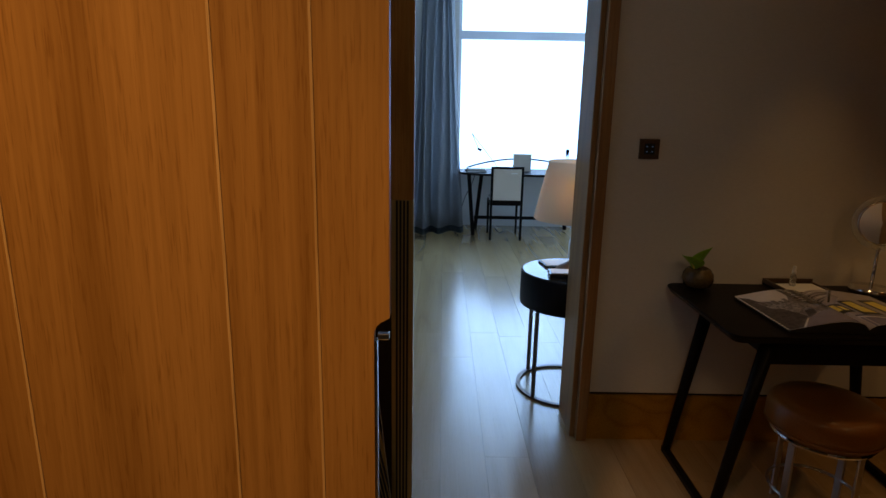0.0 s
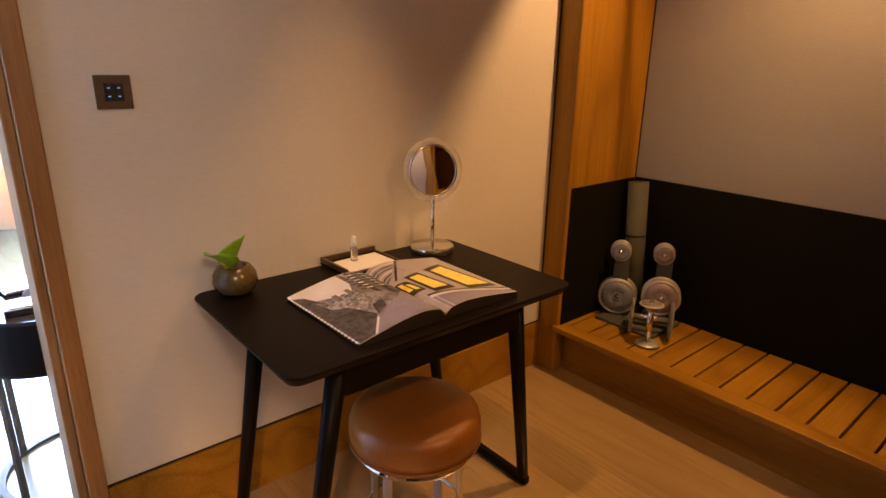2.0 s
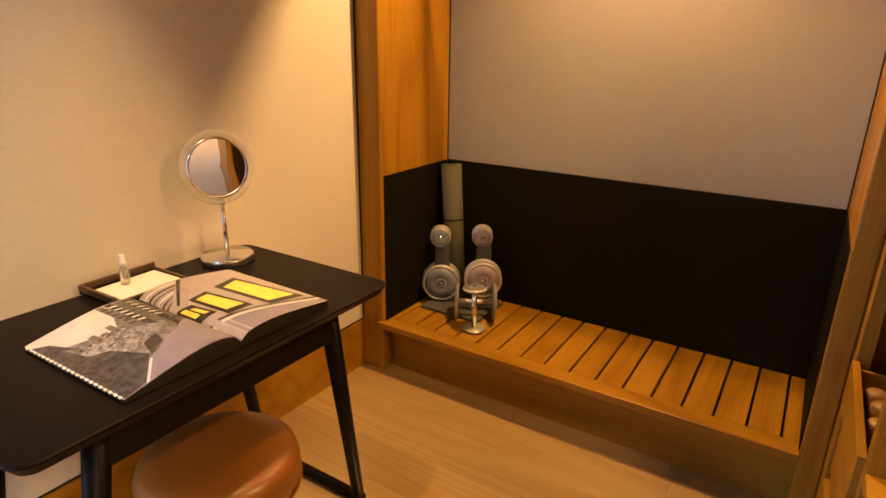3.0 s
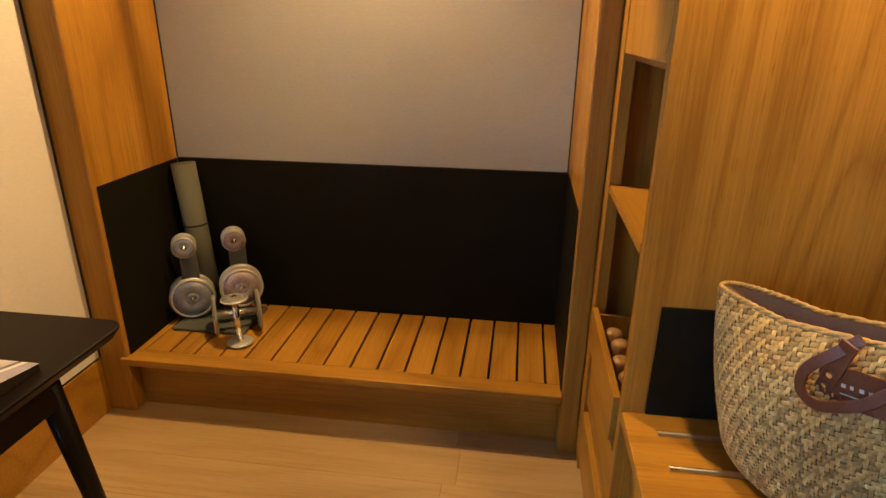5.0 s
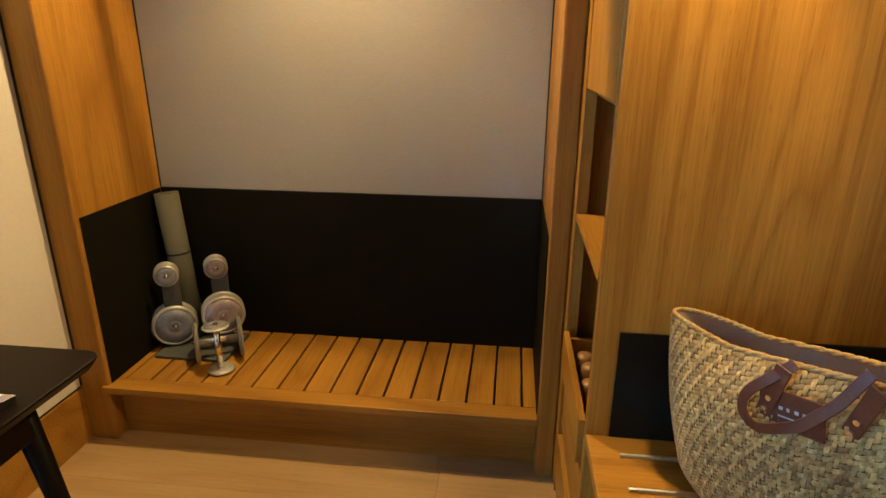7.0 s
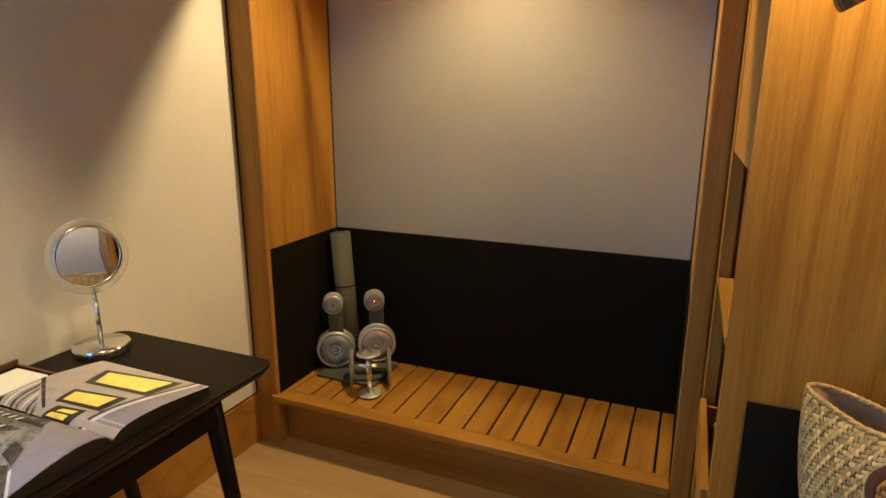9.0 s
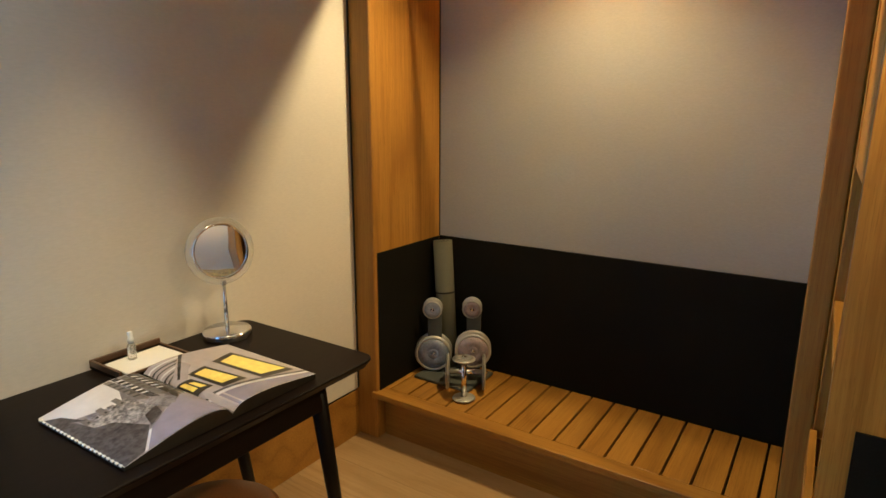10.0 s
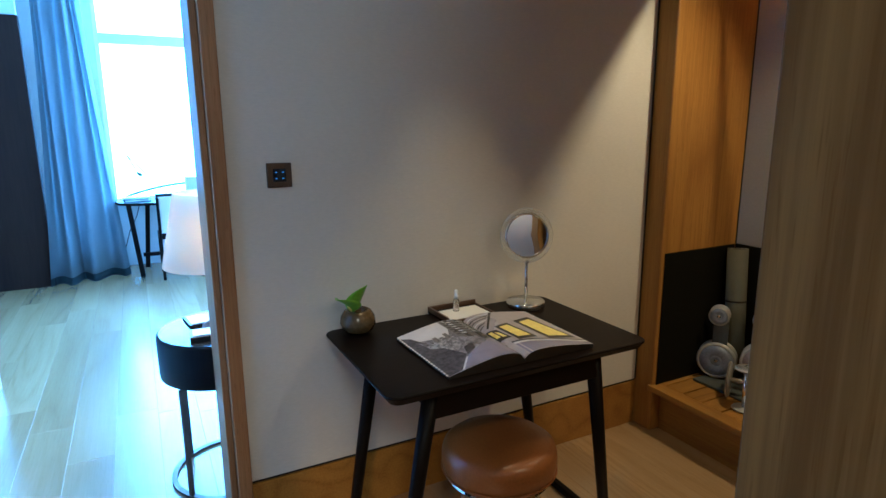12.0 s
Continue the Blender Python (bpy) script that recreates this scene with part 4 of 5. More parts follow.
def luggage_niche():
    structure("niche_side", box((0.724, 0.0755, 0.0), (0.759, 0.700, 2.4495), 0.002), OAK_JAMB, "oak end panel beside the doorway")
    structure("niche_top", box((0.7595, 0.0755, 2.03), (1.9175, 0.697, 2.10), 0.002), OAK_X, "oak top of the luggage niche")
    structure("niche_fascia", box((0.7595, 0.647, 2.1005), (1.9175, 0.697, H)), OAK_X, "oak panel over the luggage niche")
    structure("niche_back", box((0.7595, 0.0755, 0.866), (1.9175, 0.0815, 2.0295)), WALLPAPER, "pale back of the luggage niche")
    low = structure("niche_panel_low", box((0.7595, 0.0755, 0.606), (1.9115, 0.0860, 0.8655), 0.001), BLACK, "black leather panel above the luggage bench")
    part("side_panel", box((1.912, 0.0865, 0.606), (1.9177, 0.649, 0.864), 0.001), BLACK, low)
    b = empty("luggage_bench", "oak luggage bench with steel inlay strips", "bench", at=(1.38, 0.38, 0))
    part("top", box((0.7595, 0.087, 0.577), (1.9175, 0.699, 0.605), 0.003), OAK_Y, b)
    part("front", box((0.7595, 0.640, 0.03), (1.9175, 0.658, 0.555), 0.002), OAK_X, b)
    # near-black bar puts the shade under the bench top into colour
    part("shadow_rail", box((0.7595, 0.625, 0.5555), (1.9175, 0.645, 0.5765)), GAP, b)
    for i in range(11):
        x = 1.846 - 0.104 * i
        part("inlay", rod((x, 0.12, 0.607), (x, 0.636, 0.607), 0.0062, n=10), STEEL, b, "steel inlay strip")
    r = empty("niche_rail", "chrome clothes rail in the luggage niche", "rail", at=(1.38, 0.43, 1.757))
    part("rail", rod((0.7595, 0.43, 1.757), (1.9175, 0.43, 1.757), 0.011), CHROME, r, "", True)


def hanger(x, yaw, top=1.757):
    h = empty("clothes_hanger", "dark walnut clothes hanger on chrome rail", "hanger", "hangers", (x, 0.43, top))
    m = Matrix.Translation((x, 0.43, top)) @ pose(0, 0, 0, 0, 0, yaw)
    hook = [m @ Vector((0, 0.018 * math.cos(a), 0.002 + 0.018 * math.sin(a) - 0.006)) for a in [radians(200 - 22 * i) for i in range(11)]]
    hook += [m @ Vector((0, 0.004, -0.045)), m @ Vector((0, 0, -0.075))]
    part("hook", tube(hook, 0.0017, 6), CHROME, h, "", True)
    arms = [m @ Vector((0, 0.21 * s, -0.085 - 0.085 * abs(s) ** 1.4)) for s in [i / 8 - 1 for i in range(17)]]
    part("shoulder", tube(arms, 0.018, 12, False, 0.7), HANGER, h, "", True)
    part("bar", rod(m @ Vector((0, -0.185, -0.160)), m @ Vector((0, 0.185, -0.160)), 0.006), HANGER, h, "", True)


def tote():
    """A woven tote: superellipse rings that widen upwards, set turned on the bench."""
    c = Vector((1.694, 0.421, 0.614))
    t = empty("straw_tote_bag", "woven seagrass tote bag with brown leather handles, on luggage bench", "bag", at=c)
    m = Matrix.Translation(c) @ pose(0, 0, 0, 0, 0, 32) @ Matrix.Scale(0.955, 4)

    def lift(x):
        return 0.22 * max(0.0, 0.08 - x)

    def surf(a, h):
        """a: turn, h: 0 at base to 1 at rim."""
        L = 0.150 + 0.100 * h ** 0.8
        W = 0.066 + 0.028 * math.sin(math.pi * min(h, 1) * 0.75) - 0.036 * h ** 4
        ca, sa = math.cos(a), math.sin(a)
        x = L * math.copysign(abs(ca) ** 0.80, ca)
        y = W * math.copysign(abs(sa) ** 0.80, sa)
        zz = 0.336 * h - h * 0.006 * (abs(x) / L) ** 4 + h * h * lift(x)
        if h < 0.12:
            k = (0.12 - h) / 0.12
            x, y = x * (1 - 0.10 * k * k), y * (1 - 0.16 * k * k)
        return Vector((x, y, zz))
    n, rows = 72, 26
    bm = bmesh.new()
    rings = [[bm.verts.new(m @ (surf(2 * math.pi * i / n, j / rows) * 1.0)) for i in range(n)] for j in range(rows + 1)]
    for p, q in zip(rings, rings[1:]):
        for i in range(n):
            bm.faces.new((p[i], p[(i + 1) % n], q[(i + 1) % n], q[i]))
    bm.faces.new(list(reversed(rings[0])))
    # same seagrass, darkened so the weave gaps carry their shade as colour
    part("body", bm, mat("seagrass ground with gap shade", (0.20, 0.125, 0.045), 0.8, scale=200, vary=0.3, bump=0.3), t, "ground coloured dark as the shade between strands", True)
    bm = bmesh.new()
    ins = [[bm.verts.new(m @ Vector((surf(2 * math.pi * i / n, h).x * 0.975, surf(2 * math.pi * i / n, h).y * 0.93, surf(2 * math.pi * i / n, h).z))) for i in range(n)] for h in (1.0, 0.6, 0.25)]
    for p, q in zip(ins, ins[1:]):
        for i in range(n):
            bm.faces.new((p[(i + 1) % n], p[i], q[i], q[(i + 1) % n]))
    bm.faces.new(ins[-1])
    part("lining", bm, LINING, t, "beige cotton lining", True)
    # twill weave: short strands laid in slanted steps
    # turns at even steps of the way round, so that strands keep one size
    steps = 720
    way = [0.0]
    for i in range(steps):
        way.append(way[-1] + (surf(2 * math.pi * (i + 1) / steps, 0.6) - surf(2 * math.pi * i / steps, 0.6)).length)

    def even(a):
        q = (a / (2 * math.pi)) % 1.0 * way[-1]
        k = min(max(bisect_turn(q), 0), steps - 1)
        return 2 * math.pi * (k + (q - way[k]) / (way[k + 1] - way[k])) / steps

    def bisect_turn(q):
        lo, hi = 0, steps
        while hi - lo > 1:
            mid = (lo + hi) // 2
            lo, hi = (mid, hi) if way[mid] <= q else (lo, mid)
        return lo
    rnd = random.Random(4)
    verts, faces = [], []
    nc, nr = 142, 42
    cell_a, cell_h = 2 * math.pi / nc, 1.0 / nr
    ct, st = math.cos(radians(14)), math.sin(radians(14))
    span = nc + nr
    for j in range(-span // 2, span):
        for i in range(-nr, span + nr):
            k = (i - j) % 4
            if k not in (0, 3):
                continue
            across = k == 0
            cx, cy = (i + 1.0, j + 0.5) if across else (i + 0.5, j + 1.0)
            pu, pv = ct * cx - st * cy, st * cx + ct * cy - 0.26 * nc
            if not (0 <= pu < nc and -0.3 < pv < nr + 0.3):
                continue
            length, width = rnd.uniform(1.9, 2.25), rnd.uniform(0.86, 1.06)
            tw = rnd.uniform(-0.10, 0.10)
            dx, dy = (1.0, tw) if across else (tw, 1.0)
            base = len(verts)
            for s in (-1, -0.6, 0, 0.6, 1):
                for w in (-1, 0, 1):
                    gx = cx + 0.5 * (s * length * dx - w * width * dy)
                    gy = cy + 0.5 * (s * length * dy + w * width * dx)
                    a = even(-math.pi / 2 + cell_a * (ct * gx - st * gy))
                    h = min(max(cell_h * (st * gx + ct * gy - 0.26 * nc), 0.0), 0.995)
                    p = surf(a, h)
                    e = surf(a + 0.01, h) - surf(a - 0.01, h)
                    nrm = Vector((e.y, -e.x, 0)).normalized()
                    verts.append(m @ (p + nrm * (0.0040 * (1 - s * s) + 0.0016 * (1 - abs(w)) - 0.0012)))
            for s in range(4):
                for w in range(2):
                    b0 = base + 3 * s + w
                    faces.append((b0, b0 + 3, b0 + 4, b0 + 1))
    me = bpy.data.meshes.new("weave")
    me.from_pydata([tuple(v) for v in verts], [], faces)
    me.materials.append(STRAW)
    for f in me.polygons:
        f.use_smooth = True
    w = new("weave", me)
    w.parent = t
    w.matrix_parent_inverse = parent_matrix(t).inverted()
    tagged(w, "twill-woven pale seagrass strands", kind="stuff")
    # braided rim
    for ph in (0, 1):
        pts = []
        for i in range(150):
            a = 2 * math.pi * i / 150
            p = surf(a, 1.0)
            k = 2 * math.pi * i / 150 * 38 + ph * math.pi
            pts.append(m @ Vector((p.x * 0.99, p.y * (0.965 + 0.03 * math.cos(k)), p.z + 0.002 + 0.003 * math.sin(k))))
        part("rim_braid", tube(pts, 0.0042, 6, True), STRAW, t, "", True)
    # handles, tag and rivets on the front; front is the side towards +y of the bag
    def rim(x):
        return 0.336 - 0.006 * (abs(x) / 0.25) ** 4 + lift(x)

    def face(x):
        return surf(math.acos(max(min(x / 0.25, 1), -1)), 0.85).y
    for xs, lean in ((-0.052, -15), (-0.180, -17)):
        mt = m @ Matrix.Translation((xs, face(xs) + 0.017, rim(xs))) @ pose(0, 0, 0, -6, lean, 0)
        part("handle_tab", box((-0.014, -0.002, -0.098), (0.014, 0.003, 0.010), 0.0015, mt), STRAP, t)
        for z in (-0.083, -0.058):
            part("rivet", lathe([(0.0, 0.004), (0.005, 0.0035), (0.006, 0.0), (0.0, -0.002)], mt @ Matrix.Translation((0, 0.0035, z)) @ pose(0, 0, 0, -90, 0, 0), 12), CHROME, t, "steel rivet")
    # the loop falls forward from both tabs and hangs below the rim
    knots = [(-0.064, 0.004, 0.002), (-0.034, -0.022, 0.014), (-0.011, -0.042, 0.020), (-0.004, -0.062, 0.022), (-0.010, -0.088, 0.022), (-0.036, -0.110, 0.022), (-0.070, -0.108, 0.024), (-0.102, -0.098, 0.024), (-0.124, -0.078, 0.022), (-0.142, -0.058, 0.018), (-0.156, -0.030, 0.012), (-0.168, -0.004, 0.004)]
    pts = []
    for i in range(len(knots) - 1):
        k0, k1, k2, k3 = [Vector(knots[min(max(i + q, 0), len(knots) - 1)]) for q in (-1, 0, 1, 2)]
        for q in range(4):
            u = q / 4
            k = 0.5 * (2 * k1 + (k2 - k0) * u + (2 * k0 - 5 * k1 + 4 * k2 - k3) * u * u + (3 * k1 - k0 - 3 * k2 + k3) * u ** 3)
            pts.append(Vector((k.x, face(k.x) + 0.008 + k.z, rim(-0.062) + 0.012 + 0.47 * (-0.062 - k.x) + k.y)))
    bm = bmesh.new()
    rows_ = []
    for i, p in enumerate(pts):
        d = (pts[min(i + 1, len(pts) - 1)] - pts[max(i - 1, 0)]).normalized()
        out = d.cross(Vector((0, 1, 0))).normalized()
        rows_.append([bm.verts.new(m @ (p + out * w + Vector((0, dy, 0)))) for w, dy in ((0.0095, 0.0), (0.0085, 0.0016), (-0.0085, 0.0016), (-0.0095, 0.0), (-0.0085, -0.0010), (0.0085, -0.0010))])
    for p, q in zip(rows_, rows_[1:]):
        for j in range(6):
            bm.faces.new((p[j], p[(j + 1) % 6], q[(j + 1) % 6], q[j]))
    bm.faces.new(rows_[0])
    bm.faces.new(list(reversed(rows_[-1])))
    bmesh.ops.recalc_face_normals(bm, faces=bm.faces[:])
    part("handle", bm, STRAP, t, "drooping brown leather handle")
    yt = surf(math.pi / 2, 0.8).y + 0.005
    mt = m @ Matrix.Translation((-0.082, -0.003, 0.033)) @ pose(0, 0, 0, 0, 12, 0)
    tag = part("leather_tag", box((-0.103, yt - 0.002, 0.232), (0.007, yt + 0.003, 0.296), 0.002, mt), STRAP, t, "dark leather tag with pale print")
    for i, wd in enumerate((0.008, 0.009, 0.007, 0.009, 0.009, 0.008)):
        part("print_bar", box((-0.013 - 0.0135 * i - wd, yt + 0.0031, 0.264), (-0.015 - 0.0135 * i, yt + 0.0034, 0.270), 0.0, mt), PAGE_SKY, tag)
    part("print_bar", box((-0.073, yt + 0.0031, 0.252), (-0.027, yt + 0.0036, 0.2545), 0.0, mt), PAGE_SKY, tag)


shelf_unit(), luggage_niche(), tote()
shoe_tree(2.372, 0.566, 0.5095, -86)
shoe_tree(2.297, 0.556, 0.5095, -94)
shoe_tree(2.212, 0.568, 0.5095, -88)
shoe_tree(2.132, 0.558, 0.5095, -92)
for x, yaw in ((1.661, 3), (1.618, -4), (1.570, 3)):
    hanger(x, yaw)

# leaning mirror
lm = empty("leaning_mirror", "tall frameless mirror leaning back in the dark recess", "mirror", at=(-0.14, 1.30, 0))
tilt = Matrix.Translation((-0.138, 1.30, 0.006)) @ pose(0, 0, 0, 0, -6.05, 0)
part("glass", box((0.0, -0.46, 0.0), (0.004, 0.478, 2.0), 0.0, tilt), MIRROR, lm, "silvered mirror glass")
part("backing", box((-0.014, -0.462, 0.0), (-0.0005, 0.4805, 2.002), 0.001, tilt), DARKPANEL, lm)
part("edge_trim", box((-0.002, 0.4785, 0.0), (0.005, 0.4815, 2.0), 0.0, tilt), STEEL, lm, "thin steel edge")


# ---- things: living room ----
def drum_table():
    c = Vector((0.672, 2.988, 0))
    d = empty("drum_side_table", "round black drum side table on a thin ring base", "table", at=c)
    m = Matrix.Translation(c)
    part("drum", lathe([(0.0, 0.468), (0.236, 0.468), (0.250, 0.474), (0.252, 0.49), (0.252, 0.640), (0.246, 0.645), (0.0, 0.645)], m, 64), ESPRESSO_V, d, "black drum", True)
    part("top", lathe([(0.0, 0.6455), (0.242, 0.6455), (0.244, 0.648), (0.242, 0.650), (0.0, 0.650)], m, 64), mat("polished black top", (0.02, 0.02, 0.02), 0.12, scale=40, vary=0.1, bump=0), d, "polished top")
    part("base_ring", lathe([(0.228, 0.0), (0.250, 0.0), (0.250, 0.012), (0.228, 0.012), (0.228, 0.0)], m, 64), BRONZE, d, "thin dark metal ring")
    for a in (220, 310, 40, 132):
        x, y = 0.240 * math.cos(radians(a)), 0.240 * math.sin(radians(a))
        part("leg", box((-0.008, -0.008, 0.0125), (0.008, 0.008, 0.4675), 0.001, Matrix.Translation((c.x + x, c.y + y, 0)) @ pose(0, 0, 0, 0, 0, a)), BRONZE, d)
    for k, (x, y, yaw, wx, wy) in enumerate(((0.64, 3.10, 8, 0.20, 0.14), (0.64, 2.87, -4, 0.20, 0.10))):
        b = empty("notepad", "dark bound folder lying on drum table", "folder", "folders on the drum table", (x, y, 0.6505))
        q = Matrix.Translation((x, y, 0.6505)) @ pose(0, 0, 0, 0, 0, yaw)
        part("cover", box((-wx / 2, -wy / 2, 0), (wx / 2, wy / 2, 0.010 + 0.012 * k), 0.002, q), KEYPAD, b)
        part("sheet", box((-wx / 2 + 0.01, -wy / 2 + 0.01, 0.0102 + 0.012 * k), (wx / 2 - 0.01, wy / 2 - 0.01, 0.0125 + 0.012 * k), 0.0, q), PAPER, b)
    l = empty("table_lamp", "table lamp with cream tapered shade and dark wooden pole", "lamp", at=(0.68, 2.99, 0.65))
    q = Matrix.Translation((0.68, 2.99, 0))
    part("foot", lathe([(0.0, 0.6505), (0.085, 0.6505), (0.083, 0.660), (0.03, 0.690), (0.014, 0.705), (0.0, 0.706)], q, 32), HANGER, l, "turned wooden foot", True)
    part("pole", rod((0.68, 2.99, 0.700), (0.68, 2.99, 1.16), 0.012, 0.010), HANGER, l, "", True)
    part("shade", lathe([(0.208, 0.918), (0.210, 0.920), (0.148, 1.208), (0.146, 1.208), (0.206, 0.920), (0.208, 0.918)], q, 56), SHADE, l, "cream cloth shade", True)
    part("bulb", lathe([(0.0, 1.03), (0.022, 1.04), (0.030, 1.07), (0.022, 1.10), (0.012, 1.13), (0.0, 1.14)], q, 20), glow("warm bulb", (1.0, 0.62, 0.30), 130.0), l, "glowing bulb")


def sofa():
    s = empty("sofa", "white cloth sofa with loose cushions", "sofa", at=(2.0, 3.7, 0))
    part("base", box((1.10, 3.15, 0.10), (1.95, 5.0, 0.40), 0.03), WHITECLOTH, s)
    for i in range(2):
        part("seat_cushion", box((1.12, 3.17 + 0.91 * i, 0.401), (1.85, 4.07 + 0.91 * i, 0.52), 0.04), WHITECLOTH, s)
    part("backrest", box((1.86, 3.17, 0.401), (2.10, 4.98, 0.86), 0.05), WHITECLOTH, s)
    part("leg", box((1.14, 3.20, 0.0), (1.19, 3.25, 0.099), 0.004), ESPRESSO_V, s)
    part("leg", box((1.14, 4.90, 0.0), (1.19, 4.95, 0.099), 0.004), ESPRESSO_V, s)
    part("leg", box((2.02, 3.20, 0.0), (2.07, 3.25, 0.099), 0.004), ESPRESSO_V, s)
    part("leg", box((2.02, 4.90, 0.0), (2.07, 4.95, 0.099), 0.004), ESPRESSO_V, s)
    p = empty("cushion", "pale grey cushion with a red stripe on sofa", "cushion", at=(1.62, 3.65, 0.525))
    m = Matrix.Translation((1.62, 3.65, 0.755)) @ pose(0, 0, 0, 0, -18, 0)

    def pillow(y0, y1, mt, nm):
        bm = bmesh.new()
        n = 14
        g = {}
        for sgn in (-1, 1):
            for i in range(n + 1):
                for j in range(n + 1):
                    yv, zv = y0 + (y1 - y0) * i / n, -0.23 + 0.46 * j / n
                    th = 0.075 * max(0.0, (1 - (yv / 0.236) ** 4)) ** 0.6 * max(0.0, (1 - (zv / 0.236) ** 4)) ** 0.6
                    g[sgn, i, j] = bm.verts.new(m @ Vector((sgn * (th + (0.001 if mt is REDCLOTH else 0)), yv, zv)))
            for i in range(n):
                for j in range(n):
                    bm.faces.new((g[sgn, i, j], g[sgn, i + 1, j], g[sgn, i + 1, j + 1], g[sgn, i, j + 1]))
        bmesh.ops.remove_doubles(bm, verts=bm.verts[:], dist=0.0005)
        bmesh.ops.recalc_face_normals(bm, faces=bm.faces[:])
        return part(nm, bm, mt, p, "", True)
    pillow(-0.235, 0.235, WHITECLOTH, "cover")
    pillow(-0.06, 0.06, REDCLOTH, "red_band")


def rug():
    bm = bmesh.new()
    rnd = random.Random(9)
    n = 46
    g = [[bm.verts.new((0.98 + 1.5 * i / n, 3.02 + 2.2 * j / n, 0.012 + rnd.uniform(0, 0.016) if 0 < i < n and 0 < j < n else 0.001)) for j in range(n + 1)] for i in range(n + 1)]
    for i in range(n):
        for j in range(n):
            bm.faces.new((g[i][j], g[i + 1][j], g[i + 1][j + 1], g[i][j + 1]))
    r = part("rug", bm, RUG, None, "", True)
    tagged(r, "shaggy pale grey rug on oak floor", "rug")


def window_desk():
    d = empty("living_desk", "dark oval writing desk with crossed legs at the window", "desk", at=(1.1, 7.0, 0))
    bm = bmesh.new()
    n = 56
    rings = []
    for z, k in ((0.722, 0.985), (0.735, 1.0), (0.748, 0.997)):
        rings.append([bm.verts.new((1.12 + 0.80 * k * math.copysign(abs(math.cos(a)) ** 0.6, math.cos(a)), 6.98 + 0.36 * k * math.copysign(abs(math.sin(a)) ** 0.6, math.sin(a)), z)) for a in [2 * math.pi * i / n for i in range(n)]])
    for p, q in zip(rings, rings[1:]):
        for i in range(n):
            bm.faces.new((p[i], p[(i + 1) % n], q[(i + 1) % n], q[i]))
    bm.faces.new(list(reversed(rings[0])))
    bm.faces.new(rings[-1])
    part("tabletop", bm, ESPRESSO, d)
    for x in (0.50, 1.74):
        s = 1 if x < 1 else -1
        part("leg", box((-0.022, -0.022, 0.0), (0.022, 0.022, 0.735), 0.003, Matrix.Translation((x, 6.76, 0)) @ pose(0, 0, 0, -4, -5 * s, 0)), ESPRESSO_V, d)
        part("leg", box((-0.022, -0.022, 0.0), (0.022, 0.022, 0.735), 0.003, Matrix.Translation((x + 0.05 * s, 7.22, 0)) @ pose(0, 0, 0, 4, 5 * s, 0)), ESPRESSO_V, d)
    part("stretcher", box((0.52, 6.98, 0.16), (1.72, 7.00, 0.20), 0.003), ESPRESSO, d)
    part("gallery", tube([(0.42 + 1.4 * i / 24, 7.20 + 0.10 * math.sin(math.pi * i / 24), 0.760 + 0.115 * math.sin(math.pi * i / 24) ** 0.8) for i in range(25)], 0.011, 8), BRONZE, d, "curved dark gallery rail")
    for i, (w, h) in enumerate(((0.24, 0.022), (0.22, 0.018))):
        b = empty("book", "thin pale-covered book lying on window desk", "book", "books on the window desk", (0.52, 6.90, 0.7485 + 0.0225 * i))
        q = Matrix.Translation((0.52, 6.90, 0.7485 + 0.0225 * i)) @ pose(0, 0, 0, 0, 0, 6 - 9 * i)
        part("cover", box((-w / 2, -0.09, 0), (w / 2, 0.09, h), 0.002, q), WHITECLOTH if i else HEM, b)
        part("page_block", box((-w / 2 + 0.004, -0.092, 0.004), (w / 2 - 0.004, -0.0905, h - 0.004), 0.0, q), PAPER, b)
    b = empty("stationery_box", "beige stationery box standing on window desk", "box", at=(1.09, 7.06, 0.7485))
    part("body", box((0.985, 7.02, 0.7485), (1.195, 7.12, 0.938), 0.003), CREAM, b)
    part("lid", box((0.982, 7.017, 0.9385), (1.198, 7.123, 0.952), 0.003), CREAM, b)
    l = empty("desk_lamp", "thin-armed dark desk lamp on window desk", "lamp", at=(0.82, 7.08, 0.7485))
    part("foot", lathe([(0.0, 0.7485), (0.07, 0.7485), (0.07, 0.760), (0.0, 0.764)], Matrix.Translation((0.82, 7.08, 0)), 24), BRONZE, l)
    part("arm", rod((0.82, 7.08, 0.76), (0.47, 7.10, 1.19), 0.004), BRONZE, l)
    part("arm", rod((0.47, 7.10, 1.19), (0.56, 7.08, 1.00), 0.004), BRONZE, l)
    part("head", rod((0.545, 7.08, 1.01), (0.590, 7.07, 0.985), 0.012, 0.020), BRONZE, l)
    v = empty("glass_vase", "clear bluish glass carafe on window desk", "carafe", at=(1.62, 7.0, 0.7485))
    part("body", lathe([(0.0, 0.7485), (0.04, 0.7485), (0.042, 0.80), (0.02, 0.92), (0.022, 1.02), (0.020, 1.02), (0.017, 0.92), (0.038, 0.80), (0.036, 0.755), (0.0, 0.755)], Matrix.Translation((1.62, 7.0, 0)), 24), GLASS, v, "", True)


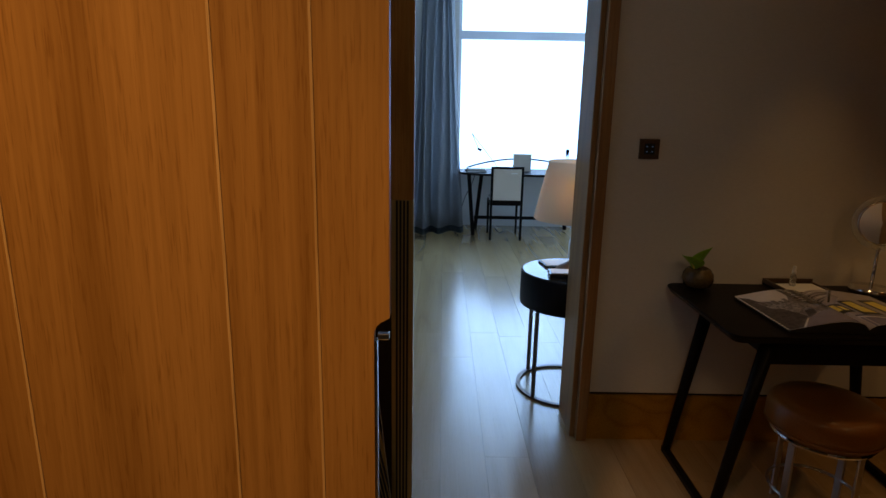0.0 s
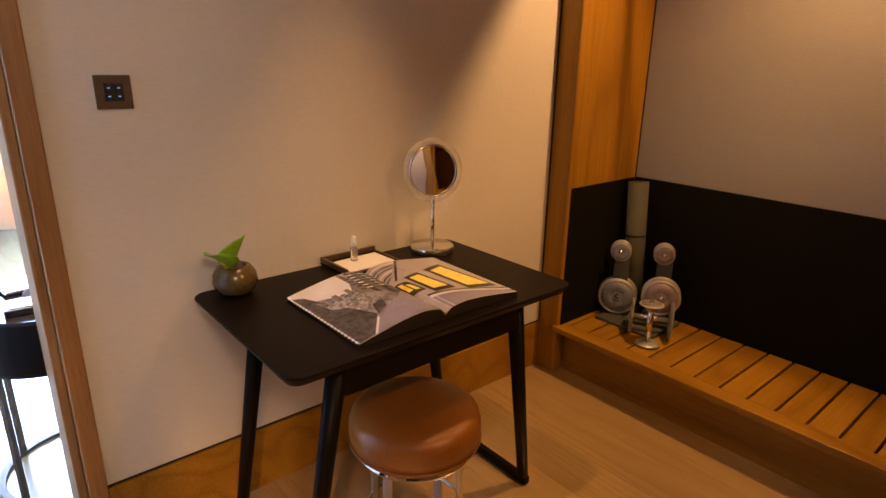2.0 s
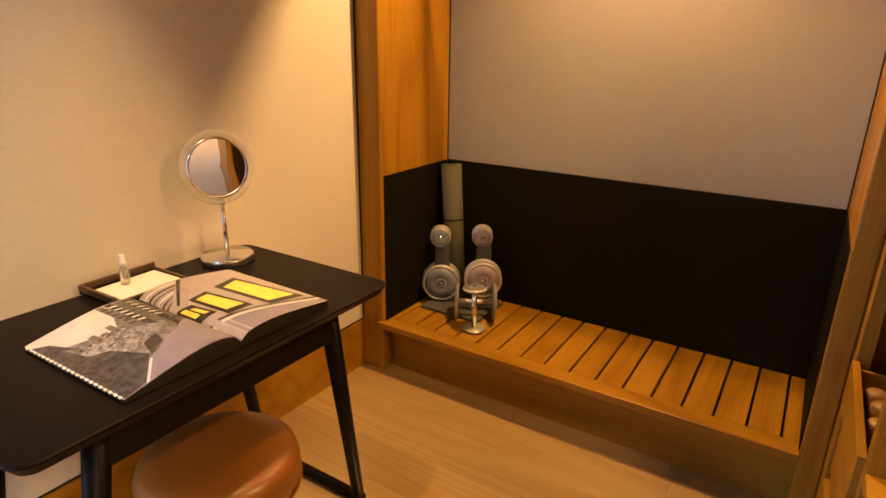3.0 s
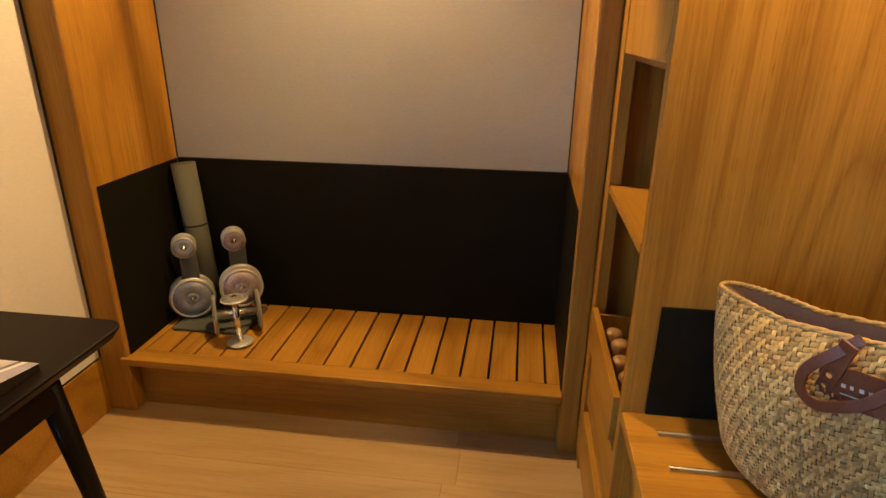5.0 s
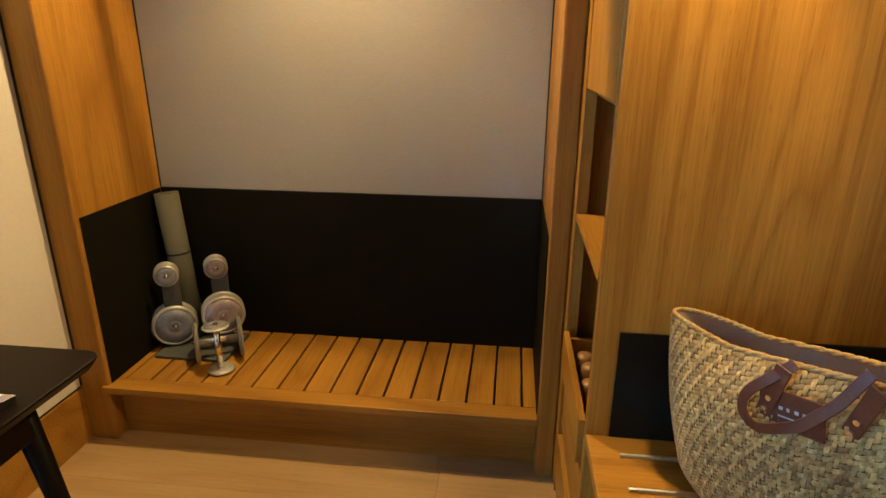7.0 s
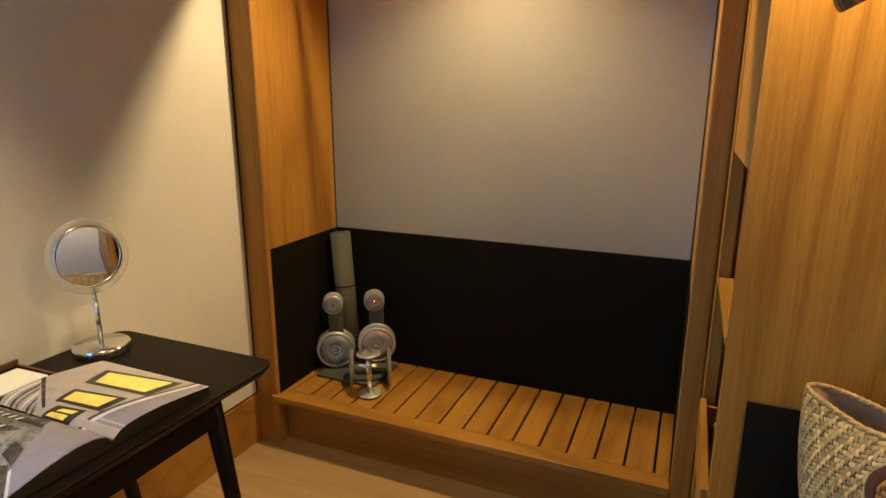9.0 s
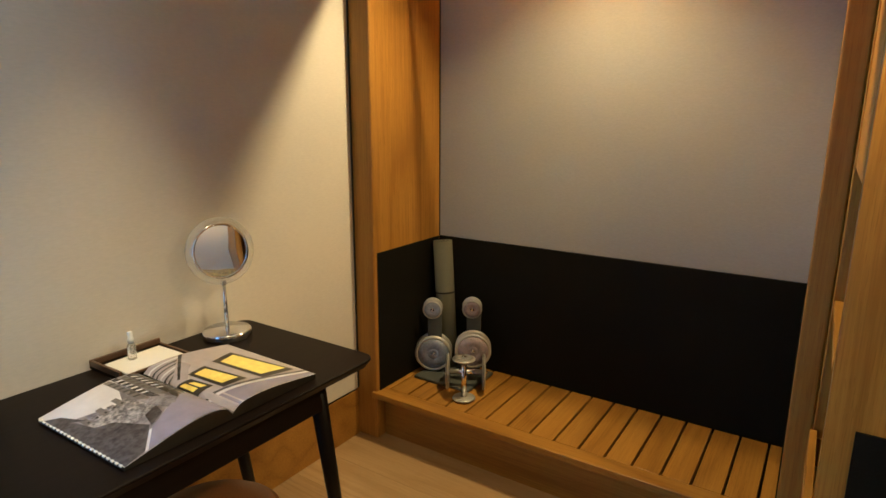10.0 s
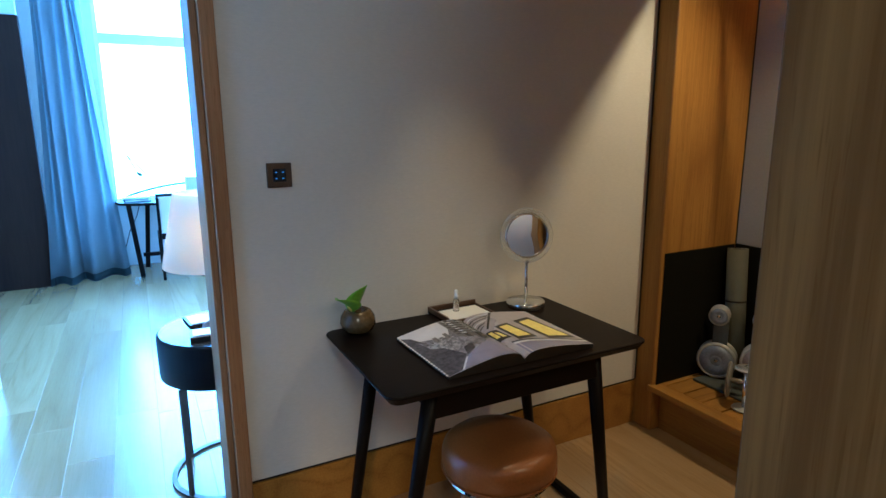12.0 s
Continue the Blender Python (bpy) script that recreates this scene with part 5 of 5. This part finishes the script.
def side_chair():
    c = empty("dining_chair", "dark-framed side chair with cream upholstered back", "chair", at=(0.86, 6.72, 0))
    x0, x1 = 0.672, 1.045
    for x in (x0 + 0.014, x1 - 0.014):
        bm = bmesh.new()
        add_box(bm, (x - 0.013, 6.495, 0.0), (x + 0.013, 6.525, 0.845), 0.004)
        part("back_post", bm, ESPRESSO_V, c)
        part("leg", rod((x, 6.93, 0.0), (x, 6.92, 0.425), 0.012, 0.016), ESPRESSO_V, c)
    part("top_rail", box((x0 + 0.0275, 6.497, 0.818), (x1 - 0.0275, 6.523, 0.845), 0.004), ESPRESSO, c)
    part("lower_rail", box((x0 + 0.0275, 6.497, 0.435), (x1 - 0.0275, 6.523, 0.462), 0.004), ESPRESSO, c)
    part("backrest", box((x0 + 0.028, 6.492, 0.463), (x1 - 0.028, 6.530, 0.8175), 0.012), CREAM, c, "cream upholstered back")
    part("label", box((0.90, 6.4905, 0.765), (0.97, 6.4918, 0.775)), PAPER, c, "pale stitched mark")
    part("seat_frame", box((x0 + 0.0005, 6.526, 0.40), (x1 - 0.0005, 6.945, 0.4345), 0.005), ESPRESSO, c)
    part("seat", box((x0 + 0.005, 6.533, 0.435), (x1 - 0.005, 6.94, 0.475), 0.018), WHITECLOTH, c, "pale cushioned seat")


def curtain(x0, x1, y, z0, z1, folds, seed):
    rnd = random.Random(seed)
    c = empty("curtain", "long grey-blue linen curtain with a dark hem, drawn aside", "curtain", "curtains", ((x0 + x1) / 2, y, 0))
    n = 150
    amp = [rnd.uniform(0.7, 1.25) for _ in range(folds + 2)]

    def yy(u, z):
        k = u * folds
        spread = 0.060 + 0.030 * (1 - z / z1)
        return y + spread * amp[int(k)] * math.sin(2 * math.pi * k) + 0.012 * math.sin(5.3 * k + z * 1.3) + 0.30 * u * 0.8

    def sheet(za, zb, rows, inset=0.0):
        bm = bmesh.new()
        g = []
        for j in range(rows + 1):
            z = za + (zb - za) * j / rows
            flare = 0.58 + 0.50 * (1 - z / z1)
            g.append([bm.verts.new(((x0 + x1) / 2 + (x1 - x0) * (i / n - 0.5) * flare + 0.02 * math.sin(9 * i / n + z), yy(i / n, z) - inset, z)) for i in range(n + 1)])
        for p, q in zip(g, g[1:]):
            for i in range(n):
                bm.faces.new((p[i], p[i + 1], q[i + 1], q[i]))
        bmesh.ops.solidify(bm, geom=bm.faces[:], thickness=0.003)
        return bm
    part("cloth", sheet(z0 + 0.075, z1, 14), CURTAIN, c, "", True)
    part("hem", sheet(z0, z0 + 0.0745, 2), HEM, c, "dark hem band", True)


drum_table(), sofa(), rug(), window_desk(), side_chair()
curtain(-0.25, 0.36, 6.72, 0.004, 2.89, 3, 3)


def wall_plate(y, z, h, dark, label):
    p = empty("wall_switch", label, "switch", "living room switches", (-0.40, y, z))
    part("plate", box((-0.3998, y - 0.040, z - h / 2), (-0.390, y + 0.040, z + h / 2), 0.002), BRONZE if dark else ROPE, p)
    part("rocker", box((-0.3898, y - 0.022, z - h / 4), (-0.386, y + 0.022, z + h / 4), 0.001), KEYPAD if dark else STEEL, p)


wall_plate(4.32, 1.50, 0.085, False, "white wall switch plate with a small dark key")
wall_plate(4.32, 1.40, 0.085, False, "white wall switch plate")
wall_plate(4.32, 1.30, 0.085, False, "white wall switch plate")
wall_plate(4.32, 0.461, 0.085, True, "bronze wall socket near the floor")
cord = empty("power_cord", "dark power cord hanging behind window desk", "cord", at=(0.45, 7.25, 0))
part("cord", tube([(0.55, 7.28, 0.72), (0.50, 7.30, 0.55), (0.42, 7.26, 0.40), (0.36, 7.22, 0.22), (0.30, 7.16, 0.06), (0.26, 7.12, 0.006)], 0.004, 6), GAP, cord, "", True)

# the window end of the living room stands a little further off, as one group
for name in ("wall_window", "wall_window_right", "wall_window_low", "wall_window_top", "panel_dark", "cornice", "window_1", "living_desk", "book", "book.001", "stationery_box", "desk_lamp", "glass_vase", "dining_chair", "curtain", "power_cord"):
    bpy.data.objects[name].location += Vector((-0.12, 0.17, 0.0))

# ---- floor boards ----
ground = bpy.data.objects["floor"]
WIDTH = 0.19
LENGTHS = (1.9, 1.6, 2.2, 1.45)
shared = {}
rnd = random.Random(11)
for i in range(-8, 21):
    x = 0.015 + WIDTH * i
    y = -2.1 - rnd.uniform(0.0, 1.2)
    while y < 7.6:
        ln = rnd.choice(LENGTHS)
        if ln not in shared:
            bm = box((0.0003, 0.0003, -0.0055), (WIDTH - 0.0003, ln - 0.0003, 0.0), 0.0005)
            me = bpy.data.meshes.new("floor_board")
            bm.to_mesh(me)
            bm.free()
            me.materials.append(FLOOR)
            shared[ln] = me
        ob = new("floor_board", shared[ln])
        ob.location = (x, y, 0.0)
        ob.parent = ground
        y += ln
